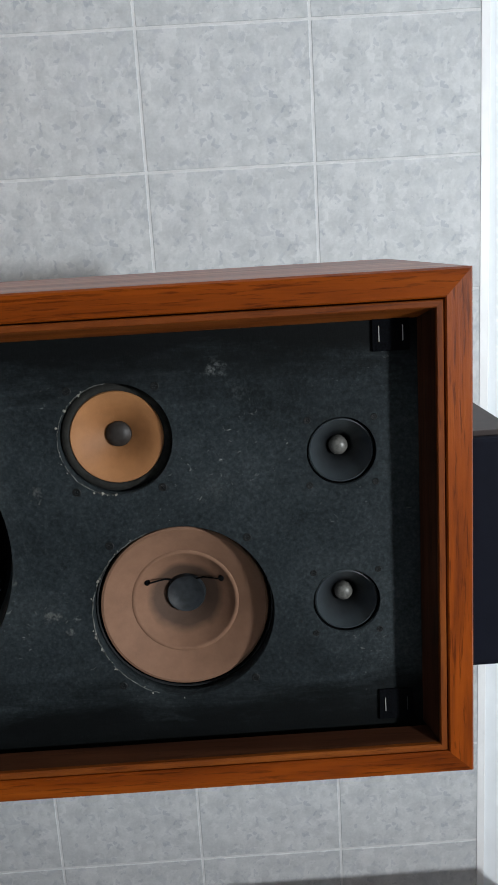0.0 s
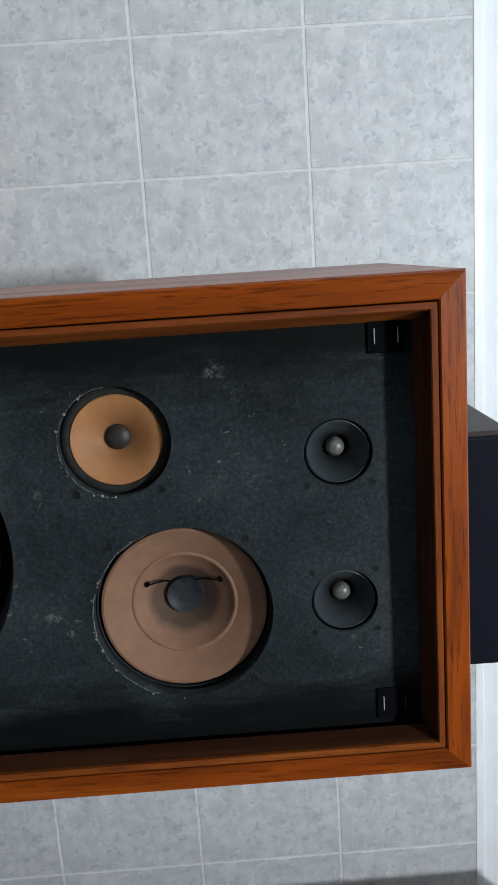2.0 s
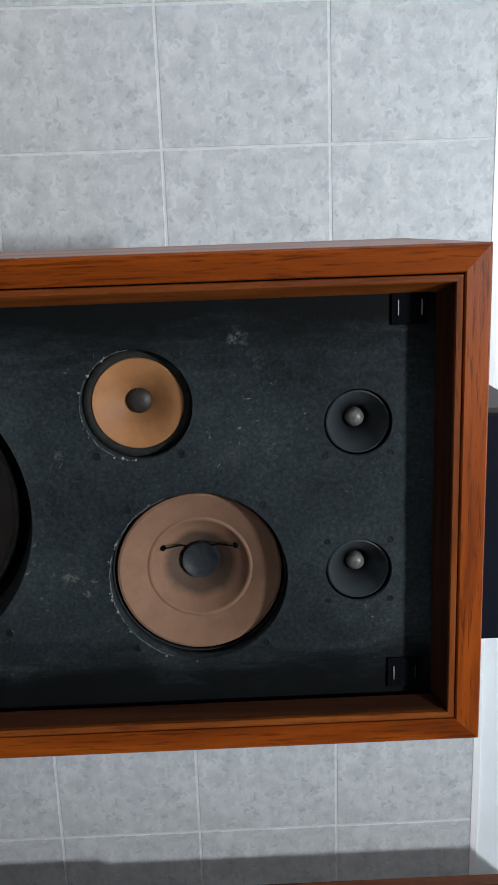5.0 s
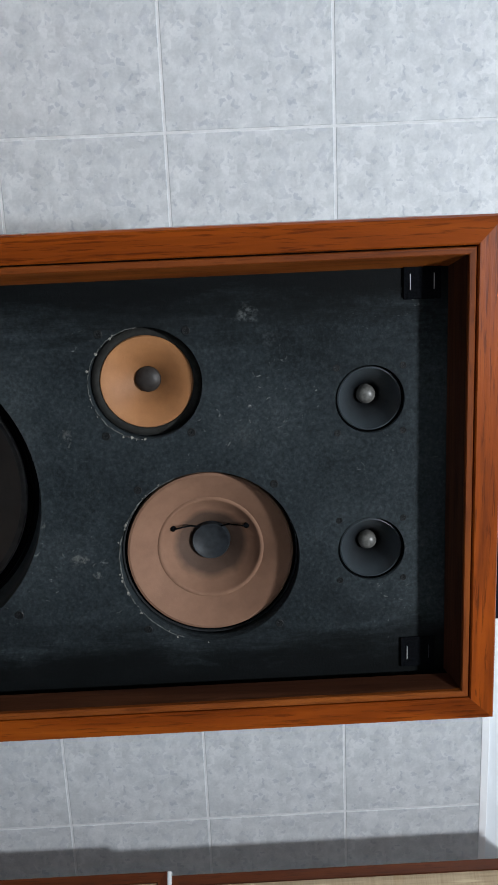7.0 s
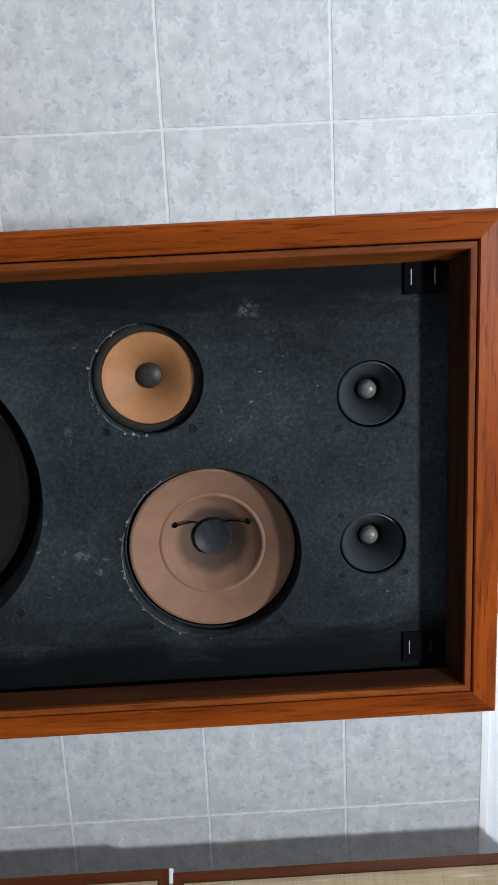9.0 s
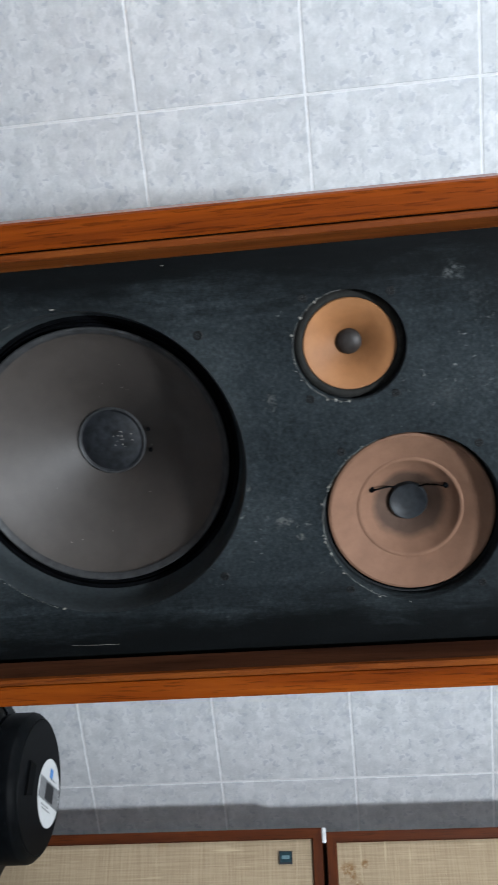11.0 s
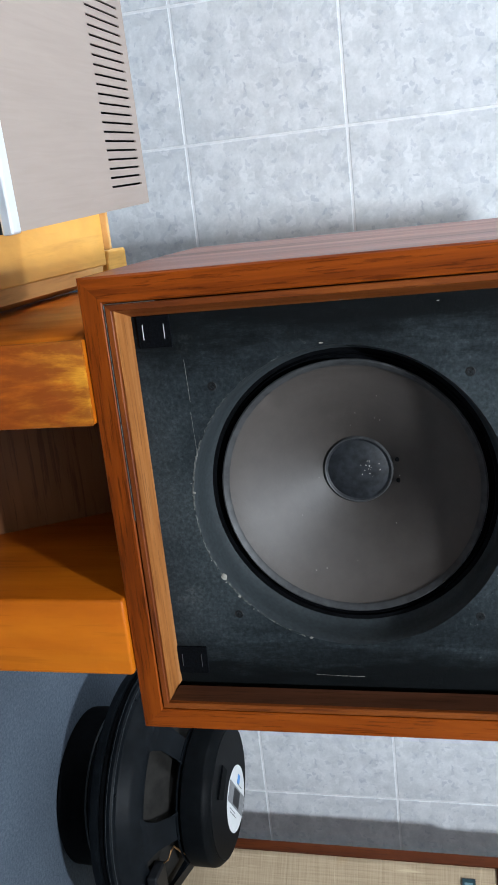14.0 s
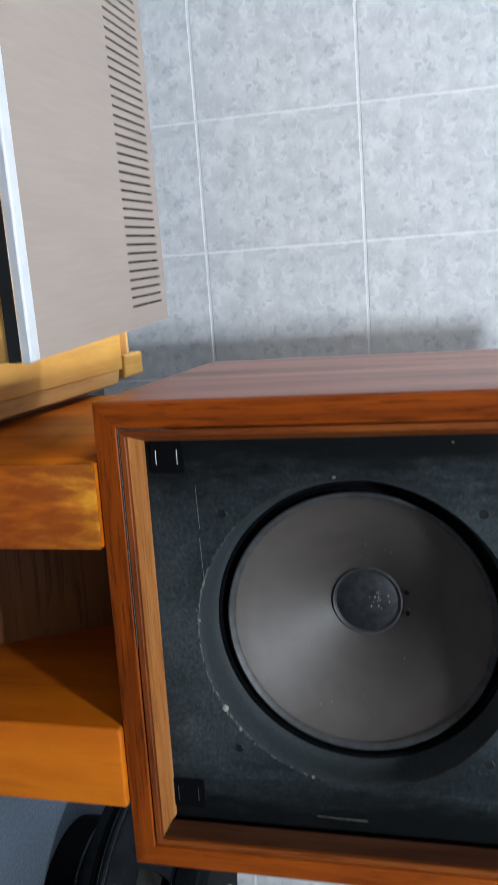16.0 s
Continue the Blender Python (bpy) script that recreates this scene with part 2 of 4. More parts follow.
def baffle_material():
    """Scuffed black paint on chipboard, with dust smudges at their places on the board."""
    m, t, b = nodes_of("black_baffle", 0.66, 0, (0.015, 0.018, 0.02), 0.07)
    v = coords(t)
    n = noise_tex(t, v, 9, 6, 0.65)
    c = ramp(t, n, [(0.34, (0.0095, 0.0125, 0.0142)), (0.5, (0.0178, 0.0228, 0.0256)), (0.68, (0.03, 0.037, 0.0402))])
    fine = noise_tex(t, v, 330, 4, 0.75)
    c = mix(t, ramp(t, fine, [(0.48, (0, 0, 0)), (0.72, (0.3, 0.3, 0.3))]), c, (0.05, 0.06, 0.061))
    grit = noise_tex(t, coords(t, (1, 1, 1), (6, 1, 8)), 330, 5, 0.8)
    c = mix(t, 1.0, c, ramp(t, grit, [(0.36, (0.6, 0.6, 0.6)), (0.52, (0.97, 0.97, 0.97)), (0.68, (1.55, 1.53, 1.48))]), "MULTIPLY")
    hair = noise_tex(t, coords(t, (0.3, 1, 1), (1, 0, 3)), 300, 3, 0.6, 1.5)
    c = mix(t, ramp(t, hair, [(0.68, (0, 0, 0)), (0.78, (0.16, 0.16, 0.16))]), c, (0.09, 0.1, 0.1))
    fleck = noise_tex(t, coords(t, (1, 1, 0.8), (4, 0, 2)), 190, 3, 0.6, 1.0)
    where = noise_tex(t, coords(t, (1, 1, 1), (1, 5, 2)), 16, 3)
    fl = mix(t, 1.0, ramp(t, fleck, [(0.66, (0, 0, 0)), (0.74, (1, 1, 1))]), ramp(t, where, [(0.54, (0, 0, 0)), (0.68, (1, 1, 1))]), "MULTIPLY")
    c = mix(t, fl, c, (0.17, 0.175, 0.165))
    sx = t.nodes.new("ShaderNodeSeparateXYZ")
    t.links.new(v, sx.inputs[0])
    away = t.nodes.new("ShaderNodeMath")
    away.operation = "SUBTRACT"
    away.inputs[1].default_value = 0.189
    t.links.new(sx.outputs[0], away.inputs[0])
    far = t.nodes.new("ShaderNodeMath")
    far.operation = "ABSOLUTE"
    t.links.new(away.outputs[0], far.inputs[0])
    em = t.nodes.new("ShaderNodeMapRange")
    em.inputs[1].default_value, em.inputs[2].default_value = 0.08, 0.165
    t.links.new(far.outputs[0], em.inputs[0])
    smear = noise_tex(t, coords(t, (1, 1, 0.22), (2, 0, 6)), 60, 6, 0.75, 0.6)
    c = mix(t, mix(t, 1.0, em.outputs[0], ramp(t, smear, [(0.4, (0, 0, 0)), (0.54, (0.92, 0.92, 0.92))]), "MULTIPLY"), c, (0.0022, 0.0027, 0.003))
    rub = noise_tex(t, coords(t, (1, 1, 0.12), (7, 0, 1)), 150, 4, 0.7, 0.4)
    c = mix(t, mix(t, 1.0, em.outputs[0], ramp(t, rub, [(0.6, (0, 0, 0)), (0.7, (0.25, 0.25, 0.25))]), "MULTIPLY"), c, (0.06, 0.068, 0.07))
    for x, z, r, k, col in ((0.061, 0.806, 0.008, 0.85, (0.2, 0.215, 0.21)), (0.079, 0.821, 0.009, 0.4, (0.13, 0.14, 0.14)), (0.147, 0.67, 0.006, 0.9, (0.3, 0.3, 0.27)), (0.214, 0.644, 0.005, 0.6, (0.2, 0.2, 0.18)), (0.243, 0.671, 0.006, 0.8, (0.3, 0.3, 0.27)), (0.258, 0.684, 0.004, 0.7, (0.3, 0.3, 0.27)), (0.15, 0.8, 0.012, 0.3, (0.12, 0.13, 0.12)), (0.045, 0.69, 0.012, 0.35, (0.1, 0.11, 0.11)), (0.06, 0.408, 0.01, 0.4, (0.12, 0.13, 0.12)), (0.27, 0.39, 0.014, 0.4, (0.12, 0.13, 0.125))):
        d = t.nodes.new("ShaderNodeVectorMath")
        d.operation = "DISTANCE"
        d.inputs[1].default_value = (x, 0.028, z - 0.34)
        t.links.new(v, d.inputs[0])
        ragged = t.nodes.new("ShaderNodeMath")
        ragged.operation = "MULTIPLY_ADD"
        ragged.inputs[1].default_value = r * 3.2
        t.links.new(noise_tex(t, coords(t, (1, 1, 1), (z * 50, 0, x * 70)), 130, 3, 0.6), ragged.inputs[0])
        t.links.new(d.outputs["Value"], ragged.inputs[2])
        mr = t.nodes.new("ShaderNodeMapRange")
        mr.inputs[1].default_value, mr.inputs[2].default_value, mr.inputs[3].default_value, mr.inputs[4].default_value = r * 2.5, r * 1.6, 0.0, k
        t.links.new(ragged.outputs[0], mr.inputs[0])
        f = mix(t, 1.0, mr.outputs[0], ramp(t, noise_tex(t, coords(t, (1, 1, 1), (x * 90, 0, z * 40)), 330, 5, 0.75), [(0.43, (0, 0, 0)), (0.64, (0.75, 0.75, 0.75))]), "MULTIPLY")
        c = mix(t, f, c, col)
    # a brushed band of fresh black paint along the two long edges, with ragged inner sides
    rag = t.nodes.new("ShaderNodeMath")
    rag.operation = "MULTIPLY_ADD"
    rag.inputs[1].default_value = 0.1
    t.links.new(noise_tex(t, coords(t, (1, 1, 0.25), (3, 1, 5)), 45, 6, 0.75), rag.inputs[0])
    t.links.new(far.outputs[0], rag.inputs[2])
    band = t.nodes.new("ShaderNodeMapRange")
    band.inputs[1].default_value, band.inputs[2].default_value, band.inputs[4].default_value = 0.166, 0.194, 0.94
    t.links.new(rag.outputs[0], band.inputs[0])
    c = mix(t, band.outputs[0], c, (0.0022, 0.0028, 0.003))
    t.links.new(c, b.inputs["Base Color"])
    bump(t, b, grit, 0.35, 0.0008)
    return m


def cone_material(name, inner, outer, r_dark, r_full, rough=0.75, spec=0.3):
    """Paper cone, darker round the middle (stained on the brown one); local y is the axis."""
    m, t, b = nodes_of(name, rough, 0, outer, spec)
    c = t.nodes.new("ShaderNodeTexCoord")
    mp = t.nodes.new("ShaderNodeMapping")
    mp.inputs["Scale"].default_value = (1, 0, 1)
    t.links.new(c.outputs["Object"], mp.inputs[0])
    ln = t.nodes.new("ShaderNodeVectorMath")
    ln.operation = "LENGTH"
    t.links.new(mp.outputs[0], ln.inputs[0])
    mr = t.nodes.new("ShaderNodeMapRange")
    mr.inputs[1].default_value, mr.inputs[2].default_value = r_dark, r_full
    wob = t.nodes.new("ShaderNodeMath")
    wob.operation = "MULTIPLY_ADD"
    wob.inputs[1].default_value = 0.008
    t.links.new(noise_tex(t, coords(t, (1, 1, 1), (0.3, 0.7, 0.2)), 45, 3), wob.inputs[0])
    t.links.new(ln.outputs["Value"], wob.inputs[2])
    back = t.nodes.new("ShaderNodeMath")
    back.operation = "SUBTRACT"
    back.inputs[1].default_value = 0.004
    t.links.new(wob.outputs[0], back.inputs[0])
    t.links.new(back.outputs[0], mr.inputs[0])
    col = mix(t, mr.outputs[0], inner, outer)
    n = noise_tex(t, coords(t), 60, 5, 0.65)
    col = mix(t, 0.8, col, ramp(t, n, [(0.3, (0.8, 0.78, 0.76)), (0.7, (1.1, 1.08, 1.06))]), "MULTIPLY")
    t.links.new(col, b.inputs["Base Color"])
    bump(t, b, noise_tex(t, coords(t), 420, 3), 0.2, 0.0005)
    return m


def cloth_material(name, stained):
    m, t, b = nodes_of(name, 0.92, 0, (0.3, 0.23, 0.14), 0.1)
    dark, pale = (0.25, 0.185, 0.116), (0.38, 0.295, 0.192)
    a = noise_tex(t, coords(t, (1, 1, 0.03)), 420, 3, 0.6)
    h = noise_tex(t, coords(t, (0.03, 1, 1)), 420, 3, 0.6)
    c = mix(t, 0.5, ramp(t, a, [(0.32, dark), (0.66, pale)]), ramp(t, h, [(0.32, dark), (0.66, pale)]))
    for st, loc in (((0.05, 1, 1), (3, 0, 1)), ((1, 1, 0.05), (7, 0, 4))):
        sl = noise_tex(t, coords(t, st, loc), 150, 2, 0.5)
        c = mix(t, ramp(t, sl, [(0.64, (0, 0, 0)), (0.72, (0.85, 0.85, 0.85))]), c, (0.46, 0.37, 0.24))
        dk = noise_tex(t, coords(t, st, (loc[2], 2, loc[0])), 170, 2, 0.5)
        c = mix(t, ramp(t, dk, [(0.66, (0, 0, 0)), (0.78, (0.4, 0.4, 0.4))]), c, (0.14, 0.095, 0.05))
    st = noise_tex(t, coords(t, (1, 1, 1), (2, 2, 9)), 9, 3)
    c = mix(t, ramp(t, st, [(0.62, (0, 0, 0)), (0.75, (0.5, 0.5, 0.5))]), c, (0.24, 0.12, 0.03))
    if stained:
        # brown water marks low on the cloth
        for x, z, r in ((0.062, 0.034, 0.02), (0.085, 0.05, 0.012), (0.05, 0.062, 0.008)):
            d = t.nodes.new("ShaderNodeVectorMath")
            d.operation = "DISTANCE"
            d.inputs[1].default_value = (x, 0.0065, z)
            t.links.new(coords(t), d.inputs[0])
            f = t.nodes.new("ShaderNodeMapRange")
            f.inputs[1].default_value, f.inputs[2].default_value, f.inputs[4].default_value = r, r * 0.5, 1.0
            t.links.new(d.outputs["Value"], f.inputs[0])
            blot = ramp(t, noise_tex(t, coords(t, (1, 1, 1), (x * 40, 0, 3)), 90, 4, 0.7), [(0.42, (0, 0, 0)), (0.56, (0.75, 0.75, 0.75))])
            c = mix(t, mix(t, 1.0, f.outputs[0], blot, "MULTIPLY"), c, (0.16, 0.075, 0.02))
    t.links.new(c, b.inputs["Base Color"])
    bump(t, b, a, 0.5, 0.001)
    return m


def brushed_material():
    m, t, b = nodes_of("brushed_champagne", 0.45, 0.2, (0.45, 0.38, 0.35))
    n = noise_tex(t, coords(t, (1, 0.05, 1)), 230, 3, 0.6, 0.6)
    w = noise_tex(t, coords(t, (1, 0.25, 1)), 18, 3, 0.5, 0.8)
    c = ramp(t, n, [(0.3, (0.29, 0.235, 0.198)), (0.7, (0.318, 0.259, 0.22))])
    c = mix(t, 0.5, c, ramp(t, w, [(0.3, (0.9, 0.88, 0.87)), (0.7, (1.05, 1.04, 1.03))]), "MULTIPLY")
    t.links.new(c, b.inputs["Base Color"])
    bump(t, b, n, 0.06, 0.0005)
    return m


def carpet_material():
    m, t, b = nodes_of("blue_grey_carpet", 0.9, 0, (0.2, 0.24, 0.3), 0.2)
    n = noise_tex(t, coords(t), 220, 4, 0.7)
    w = noise_tex(t, coords(t), 5, 4, 0.6)
    c = ramp(t, n, [(0.3, (0.044, 0.06, 0.081)), (0.7, (0.096, 0.119, 0.148))])
    c = mix(t, 1.0, c, ramp(t, w, [(0.3, (0.85, 0.85, 0.86)), (0.7, (1.1, 1.1, 1.1))]), "MULTIPLY")
    t.links.new(c, b.inputs["Base Color"])
    bump(t, b, n, 0.6, 0.002)
    return m


tile_mat, baffle_mat, cloth, brushed, carpet = tile_material(), baffle_material(), [cloth_material("grille_cloth", False), cloth_material("stained_grille_cloth", True)], brushed_material(), carpet_material()
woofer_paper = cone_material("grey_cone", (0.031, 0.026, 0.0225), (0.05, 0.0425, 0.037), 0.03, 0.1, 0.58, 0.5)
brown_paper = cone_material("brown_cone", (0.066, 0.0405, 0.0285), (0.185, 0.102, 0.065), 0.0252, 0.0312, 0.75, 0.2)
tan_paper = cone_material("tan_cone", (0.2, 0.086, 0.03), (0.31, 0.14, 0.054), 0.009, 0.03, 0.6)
# sheen painted into the tweeter cones: paler towards the rim, near black inside
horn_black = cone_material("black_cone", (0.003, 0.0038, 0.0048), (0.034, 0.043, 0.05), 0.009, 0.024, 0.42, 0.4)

# ---- building helpers ----
ORIGIN = {}


def thing(name, at, label, category, group="", kind=""):
    ob = new(name)
    ob.empty_display_size = 0.05
    ob.location = at
    ORIGIN[name if ob.name == name else ob.name] = Vector(at)
    return tagged(ob, label, category, group, kind)


def part(name, bm, material, parent, label="", smooth=False, at=None):
    """One mesh under a thing or a part; the bmesh is in the parent's own space."""
    me = bpy.data.meshes.new(name)
    bmesh.ops.recalc_face_normals(bm, faces=bm.faces)
    bm.to_mesh(me)
    bm.free()
    me.materials.append(material)
    if smooth:
        me.shade_smooth()
        me.set_sharp_from_angle(angle=radians(35))
    ob = new(name, me)
    if parent is not None:
        ob.parent = parent
    if at is not None:
        ob.location = at
    return tagged(ob, label)


def box(a, b, bev=0.0, seg=2, bm=None):
    bm = bm or bmesh.new()
    own = bmesh.new()
    bmesh.ops.create_cube(own, size=1)
    sz = [max(1e-5, b[i] - a[i]) for i in range(3)]
    for v in own.verts:
        v.co = Vector([(a[i] + b[i]) / 2 + v.co[i] * sz[i] for i in range(3)])
    if bev:
        bmesh.ops.bevel(own, geom=own.edges[:], offset=bev, segments=seg, affect="EDGES", profile=0.5)
    tmp = bpy.data.meshes.new("tmp")
    own.to_mesh(tmp)
    own.free()
    bm.from_mesh(tmp)
    bpy.data.meshes.remove(tmp)
    return bm


def lathe(profile, axis="y", n=64, bm=None, c=(0, 0, 0)):
    """Turns (radius, along) pairs about an axis through c."""
    bm = bm or bmesh.new()
    rings = []
    for r, h in profile:
        ring = []
        for i in range(n if r > 1e-6 else 1):
            a = 2 * math.pi * i / n
            u, v = r * math.cos(a), r * math.sin(a)
            p = (u, h, v) if axis == "y" else (u, v, h)
            ring.append(bm.verts.new((p[0] + c[0], p[1] + c[1], p[2] + c[2])))
        rings.append(ring)
    for p, q in zip(rings, rings[1:]):
        for i in range(n):
            j = (i + 1) % n
            if len(p) == 1 and len(q) > 1:
                bm.faces.new((p[0], q[j], q[i]))
            elif len(q) == 1 and len(p) > 1:
                bm.faces.new((p[i], p[j], q[0]))
            elif len(p) > 1:
                bm.faces.new((p[i], p[j], q[j], q[i]))
    return bm


def prism(poly, a, b, axis=1, bm=None):
    """A polygon in the plane across the axis, swept from a to b along it."""
    bm = bm or bmesh.new()

    def at(p, h):
        q = list(p)
        q.insert(axis, h)
        return bm.verts.new(q)
    lo, hi = [at(p, a) for p in poly], [at(p, b) for p in poly]
    bm.faces.new(lo)
    bm.faces.new(hi[::-1])
    for i in range(len(poly)):
        j = (i + 1) % len(poly)
        bm.faces.new((lo[i], hi[i], hi[j], lo[j]))
    return bm


def tube(points, r, n=8, bm=None):
    bm = bm or bmesh.new()
    pts = [Vector(p) for p in points]
    rings = []
    for i, p in enumerate(pts):
        d = (pts[min(i + 1, len(pts) - 1)] - pts[max(i - 1, 0)]).normalized()
        side = d.orthogonal().normalized()
        up = d.cross(side)
        rings.append([bm.verts.new(p + r * (math.cos(2 * math.pi * k / n) * side + math.sin(2 * math.pi * k / n) * up)) for k in range(n)])
    for a, b in zip(rings, rings[1:]):
        off = min(range(n), key=lambda s: (b[s].co - a[0].co).length)
        for k in range(n):
            bm.faces.new((a[k], a[(k + 1) % n], b[(k + 1 + off) % n], b[(k + off) % n]))
    bm.faces.new(rings[0][::-1])
    bm.faces.new(rings[-1])
    return bm


def plain(name, bm, material, label, category, kind="structure"):
    return tagged(part(name, bm, material, None, label), label, category, "", kind)


# ---- structure ----
WALL_TURN = 1.24
wall_m = Matrix.Translation((-0.135, 0.782, 0)) @ pose(0, 0, 0, 0, 0, WALL_TURN)
TILE_TOP, PITCH_X, PITCH_Z, TILE_Z0 = 1.2125, 0.2002, 0.2537, 0.2015
plain("floor", box((-2.5, -1.56, -0.1), (2.6, 1.0, 0)), carpet, "blue-grey short-pile carpet floor", "floor")
plain("ceiling", box((-2.5, -1.56, 2.6), (2.6, 1.0, 2.7)), plaster, "plain white plaster ceiling", "ceiling")
wall_n = plain("wall_north", box((-2.4, 0.0008, 0), (2.7, 0.12, TILE_TOP)), grout, "wall clad in grey speckled ceramic tiles with white joints", "wall")
wall_n.matrix_world = wall_m
upper = plain("wall_north_upper", box((-2.4, 0.004, TILE_TOP), (2.7, 0.12, 2.6)), white_paint, "smooth white painted wall above the tiles", "wall")
upper.matrix_world = wall_m
trim = plain("trim", box((-2.4, -0.0012, TILE_TOP), (2.7, 0.012, TILE_TOP + 0.014), 0.0008), white_trim, "thin glossy white cap strip on the tiles", "trim")
trim.matrix_world = wall_m
plain("wall_east", box((2.5, -1.45, 0), (2.6, 0.83, 2.6)), plaster, "plain off-white plaster wall", "wall")


def holed_wall(name, axis, at, thick, lo, hi, holes, label):
    """A wall with window openings; each hole: from, to, sill, head."""
    bm = bmesh.new()
    strips, x = [], lo
    for h0, h1, sill, head in holes:
        strips += [(x, h0, 0, 2.6), (h0, h1, 0, sill), (h0, h1, head, 2.6)]
        x = h1
    for a0, a1, z0, z1 in strips + [(x, hi, 0, 2.6)]:
        if axis == "x":
            box((a0, at - thick, z0), (a1, at, z1), bm=bm)
        else:
            box((at - thick, a0, z0), (at, a1, z1), bm=bm)
    return plain(name, bm, plaster, label, "wall")


holed_wall("wall_south", "x", -1.45, 0.12, -2.4, 2.5, ((-0.08, 0.28, 2.08, 2.5),), "plain off-white plaster wall with a small high window opening")
holed_wall("wall_west", "y", -2.4, 0.12, -1.45, 0.75, ((0.22, 0.66, 1.0, 2.1),), "plain off-white plaster wall with a window opening")


# ---- the open loudspeaker cabinet ----
CW, CD, CZ0, CZ1 = 0.3785, 0.315, 0.34, 0.9835
BY = 0.028


def frame_piece(profile, side, w0, w1, z0, z1):
    """A mitred length of moulding: profile of (inset, depth) pairs, along one side of a rectangle."""
    bm = bmesh.new()
    ends = []
    for s in (0, 1):
        ring = []
        for ins, dep in profile:
            l, r, b, t = ins if isinstance(ins, tuple) else (ins,) * 4
            xa, xb, za, zb = w0 + l, w1 - r, z0 + b, z1 - t
            p = {"left": ((xa, za), (xa, zb)), "right": ((xb, za), (xb, zb)), "bottom": ((xa, za), (xb, za)), "top": ((xa, zb), (xb, zb))}[side][s]
            ring.append(bm.verts.new((p[0], dep, p[1])))
        ends.append(ring)
    n = len(profile)
    for i in range(n):
        j = (i + 1) % n
        bm.faces.new((ends[0][i], ends[0][j], ends[1][j], ends[1][i]))
    bm.faces.new(ends[0][::-1])
    bm.faces.new(ends[1])
    return bm


def disc_hole_plate(x0, x1, z0, z1, y0, y1, holes):
    """A plate with round holes, as strips cut round each hole."""
    me = bpy.data.meshes.new("tmp")
    crv = bpy.data.curves.new("tmp", "CURVE")
    crv.dimensions, crv.fill_mode = "2D", "BOTH"
    sp = crv.splines.new("POLY")
    pts = [(x0, z0), (x1, z0), (x1, z1), (x0, z1)]
    sp.points.add(3)
    for p, q in zip(sp.points, pts):
        p.co = (*q, 0, 1)
    sp.use_cyclic_u = True
    for cx, cz, r in holes:
        sp = crv.splines.new("POLY")
        sp.points.add(71)
        for i, p in enumerate(sp.points):
            a = 2 * math.pi * i / 72
            p.co = (cx + r * math.cos(a), cz + r * math.sin(a), 0, 1)
        sp.use_cyclic_u = True
    crv.extrude = (y1 - y0) / 2
    ob = bpy.data.objects.new("tmp", crv)
    me = bpy.data.meshes.new_from_object(ob)
    bm = bmesh.new()
    bm.from_mesh(me)
    for v in bm.verts:
        v.co = (v.co.x, (y0 + y1) / 2 - v.co.z, v.co.y)
    bmesh.ops.remove_doubles(bm, verts=bm.verts, dist=1e-6)
    bpy.data.objects.remove(ob)
    bpy.data.curves.remove(crv)
    bpy.data.meshes.remove(me)
    return bm


surround_grey = painted("surround_grey", (0.0145, 0.0142, 0.0125), 0.85, 0.25, 160, 0, 0.2, 0.25)
rim_grey = painted("rim_grey", (0.034, 0.035, 0.036), 0.5, 0.2, 120, 0, 0.1, 0.3)
worn_grey = painted("worn_grey", (0.09, 0.093, 0.087), 0.8, 0.45, 240, 0, 0.3, 0.1)
dull_steel = painted("dull_steel", (0.022, 0.024, 0.026), 0.55, 0.1, 80, 0.2, 0)
felt = painted("felt", (0.011, 0.014, 0.017), 0.55, 0.3, 200, 0, 0.2, 0.35)
screw_black = painted("screw_black", (0.0032, 0.004, 0.0044), 0.5, 0.5, 300, 0, 0.5, 0.3)
flake_mat = painted("flake", (0.23, 0.22, 0.19), 0.8, 0.2, 200)
raw_edge = painted("raw_edge", (0.0215, 0.027, 0.0295), 0.6, 0.14, 300, 0, 0.1, 0.3)
WOOF, MID8, MID5 = (0.1895, 0.5235, 0.1232), (0.2468, 0.7705, 0.0688), (0.1097, 0.7307, 0.0415)
TW = ((0.1287, 0.8945, 0.0256), (0.246, 0.8945, 0.0256))


def screw(parent, x, z, r=0.0035):
    """A flat countersunk head with a cross-cut socket, sunk level with the board."""
    k = lathe([(0, 0.0012), (r * 0.3, 0.0011), (r * 0.42, -0.0001), (r * 0.8, -0.0002), (r * 0.94, 0.0002), (r, 0.0008)], n=14)
    turn = radians((x * 7919 + z * 104729) * 1000 % 90)
    for a in (turn, turn + math.pi / 2):
        bar = box((-r * 0.72, -0.0003, -r * 0.1), (r * 0.72, 0.0001, r * 0.1))
        bmesh.ops.rotate(bar, verts=bar.verts, cent=(0, 0, 0), matrix=Matrix.Rotation(a, 3, "Y"))
        tmp = bpy.data.meshes.new("tmp")
        bar.to_mesh(tmp)
        bar.free()
        k.from_mesh(tmp)
        bpy.data.meshes.remove(tmp)
    part("screw", k, screw_black, parent, at=(x, BY - 0.0002, z))


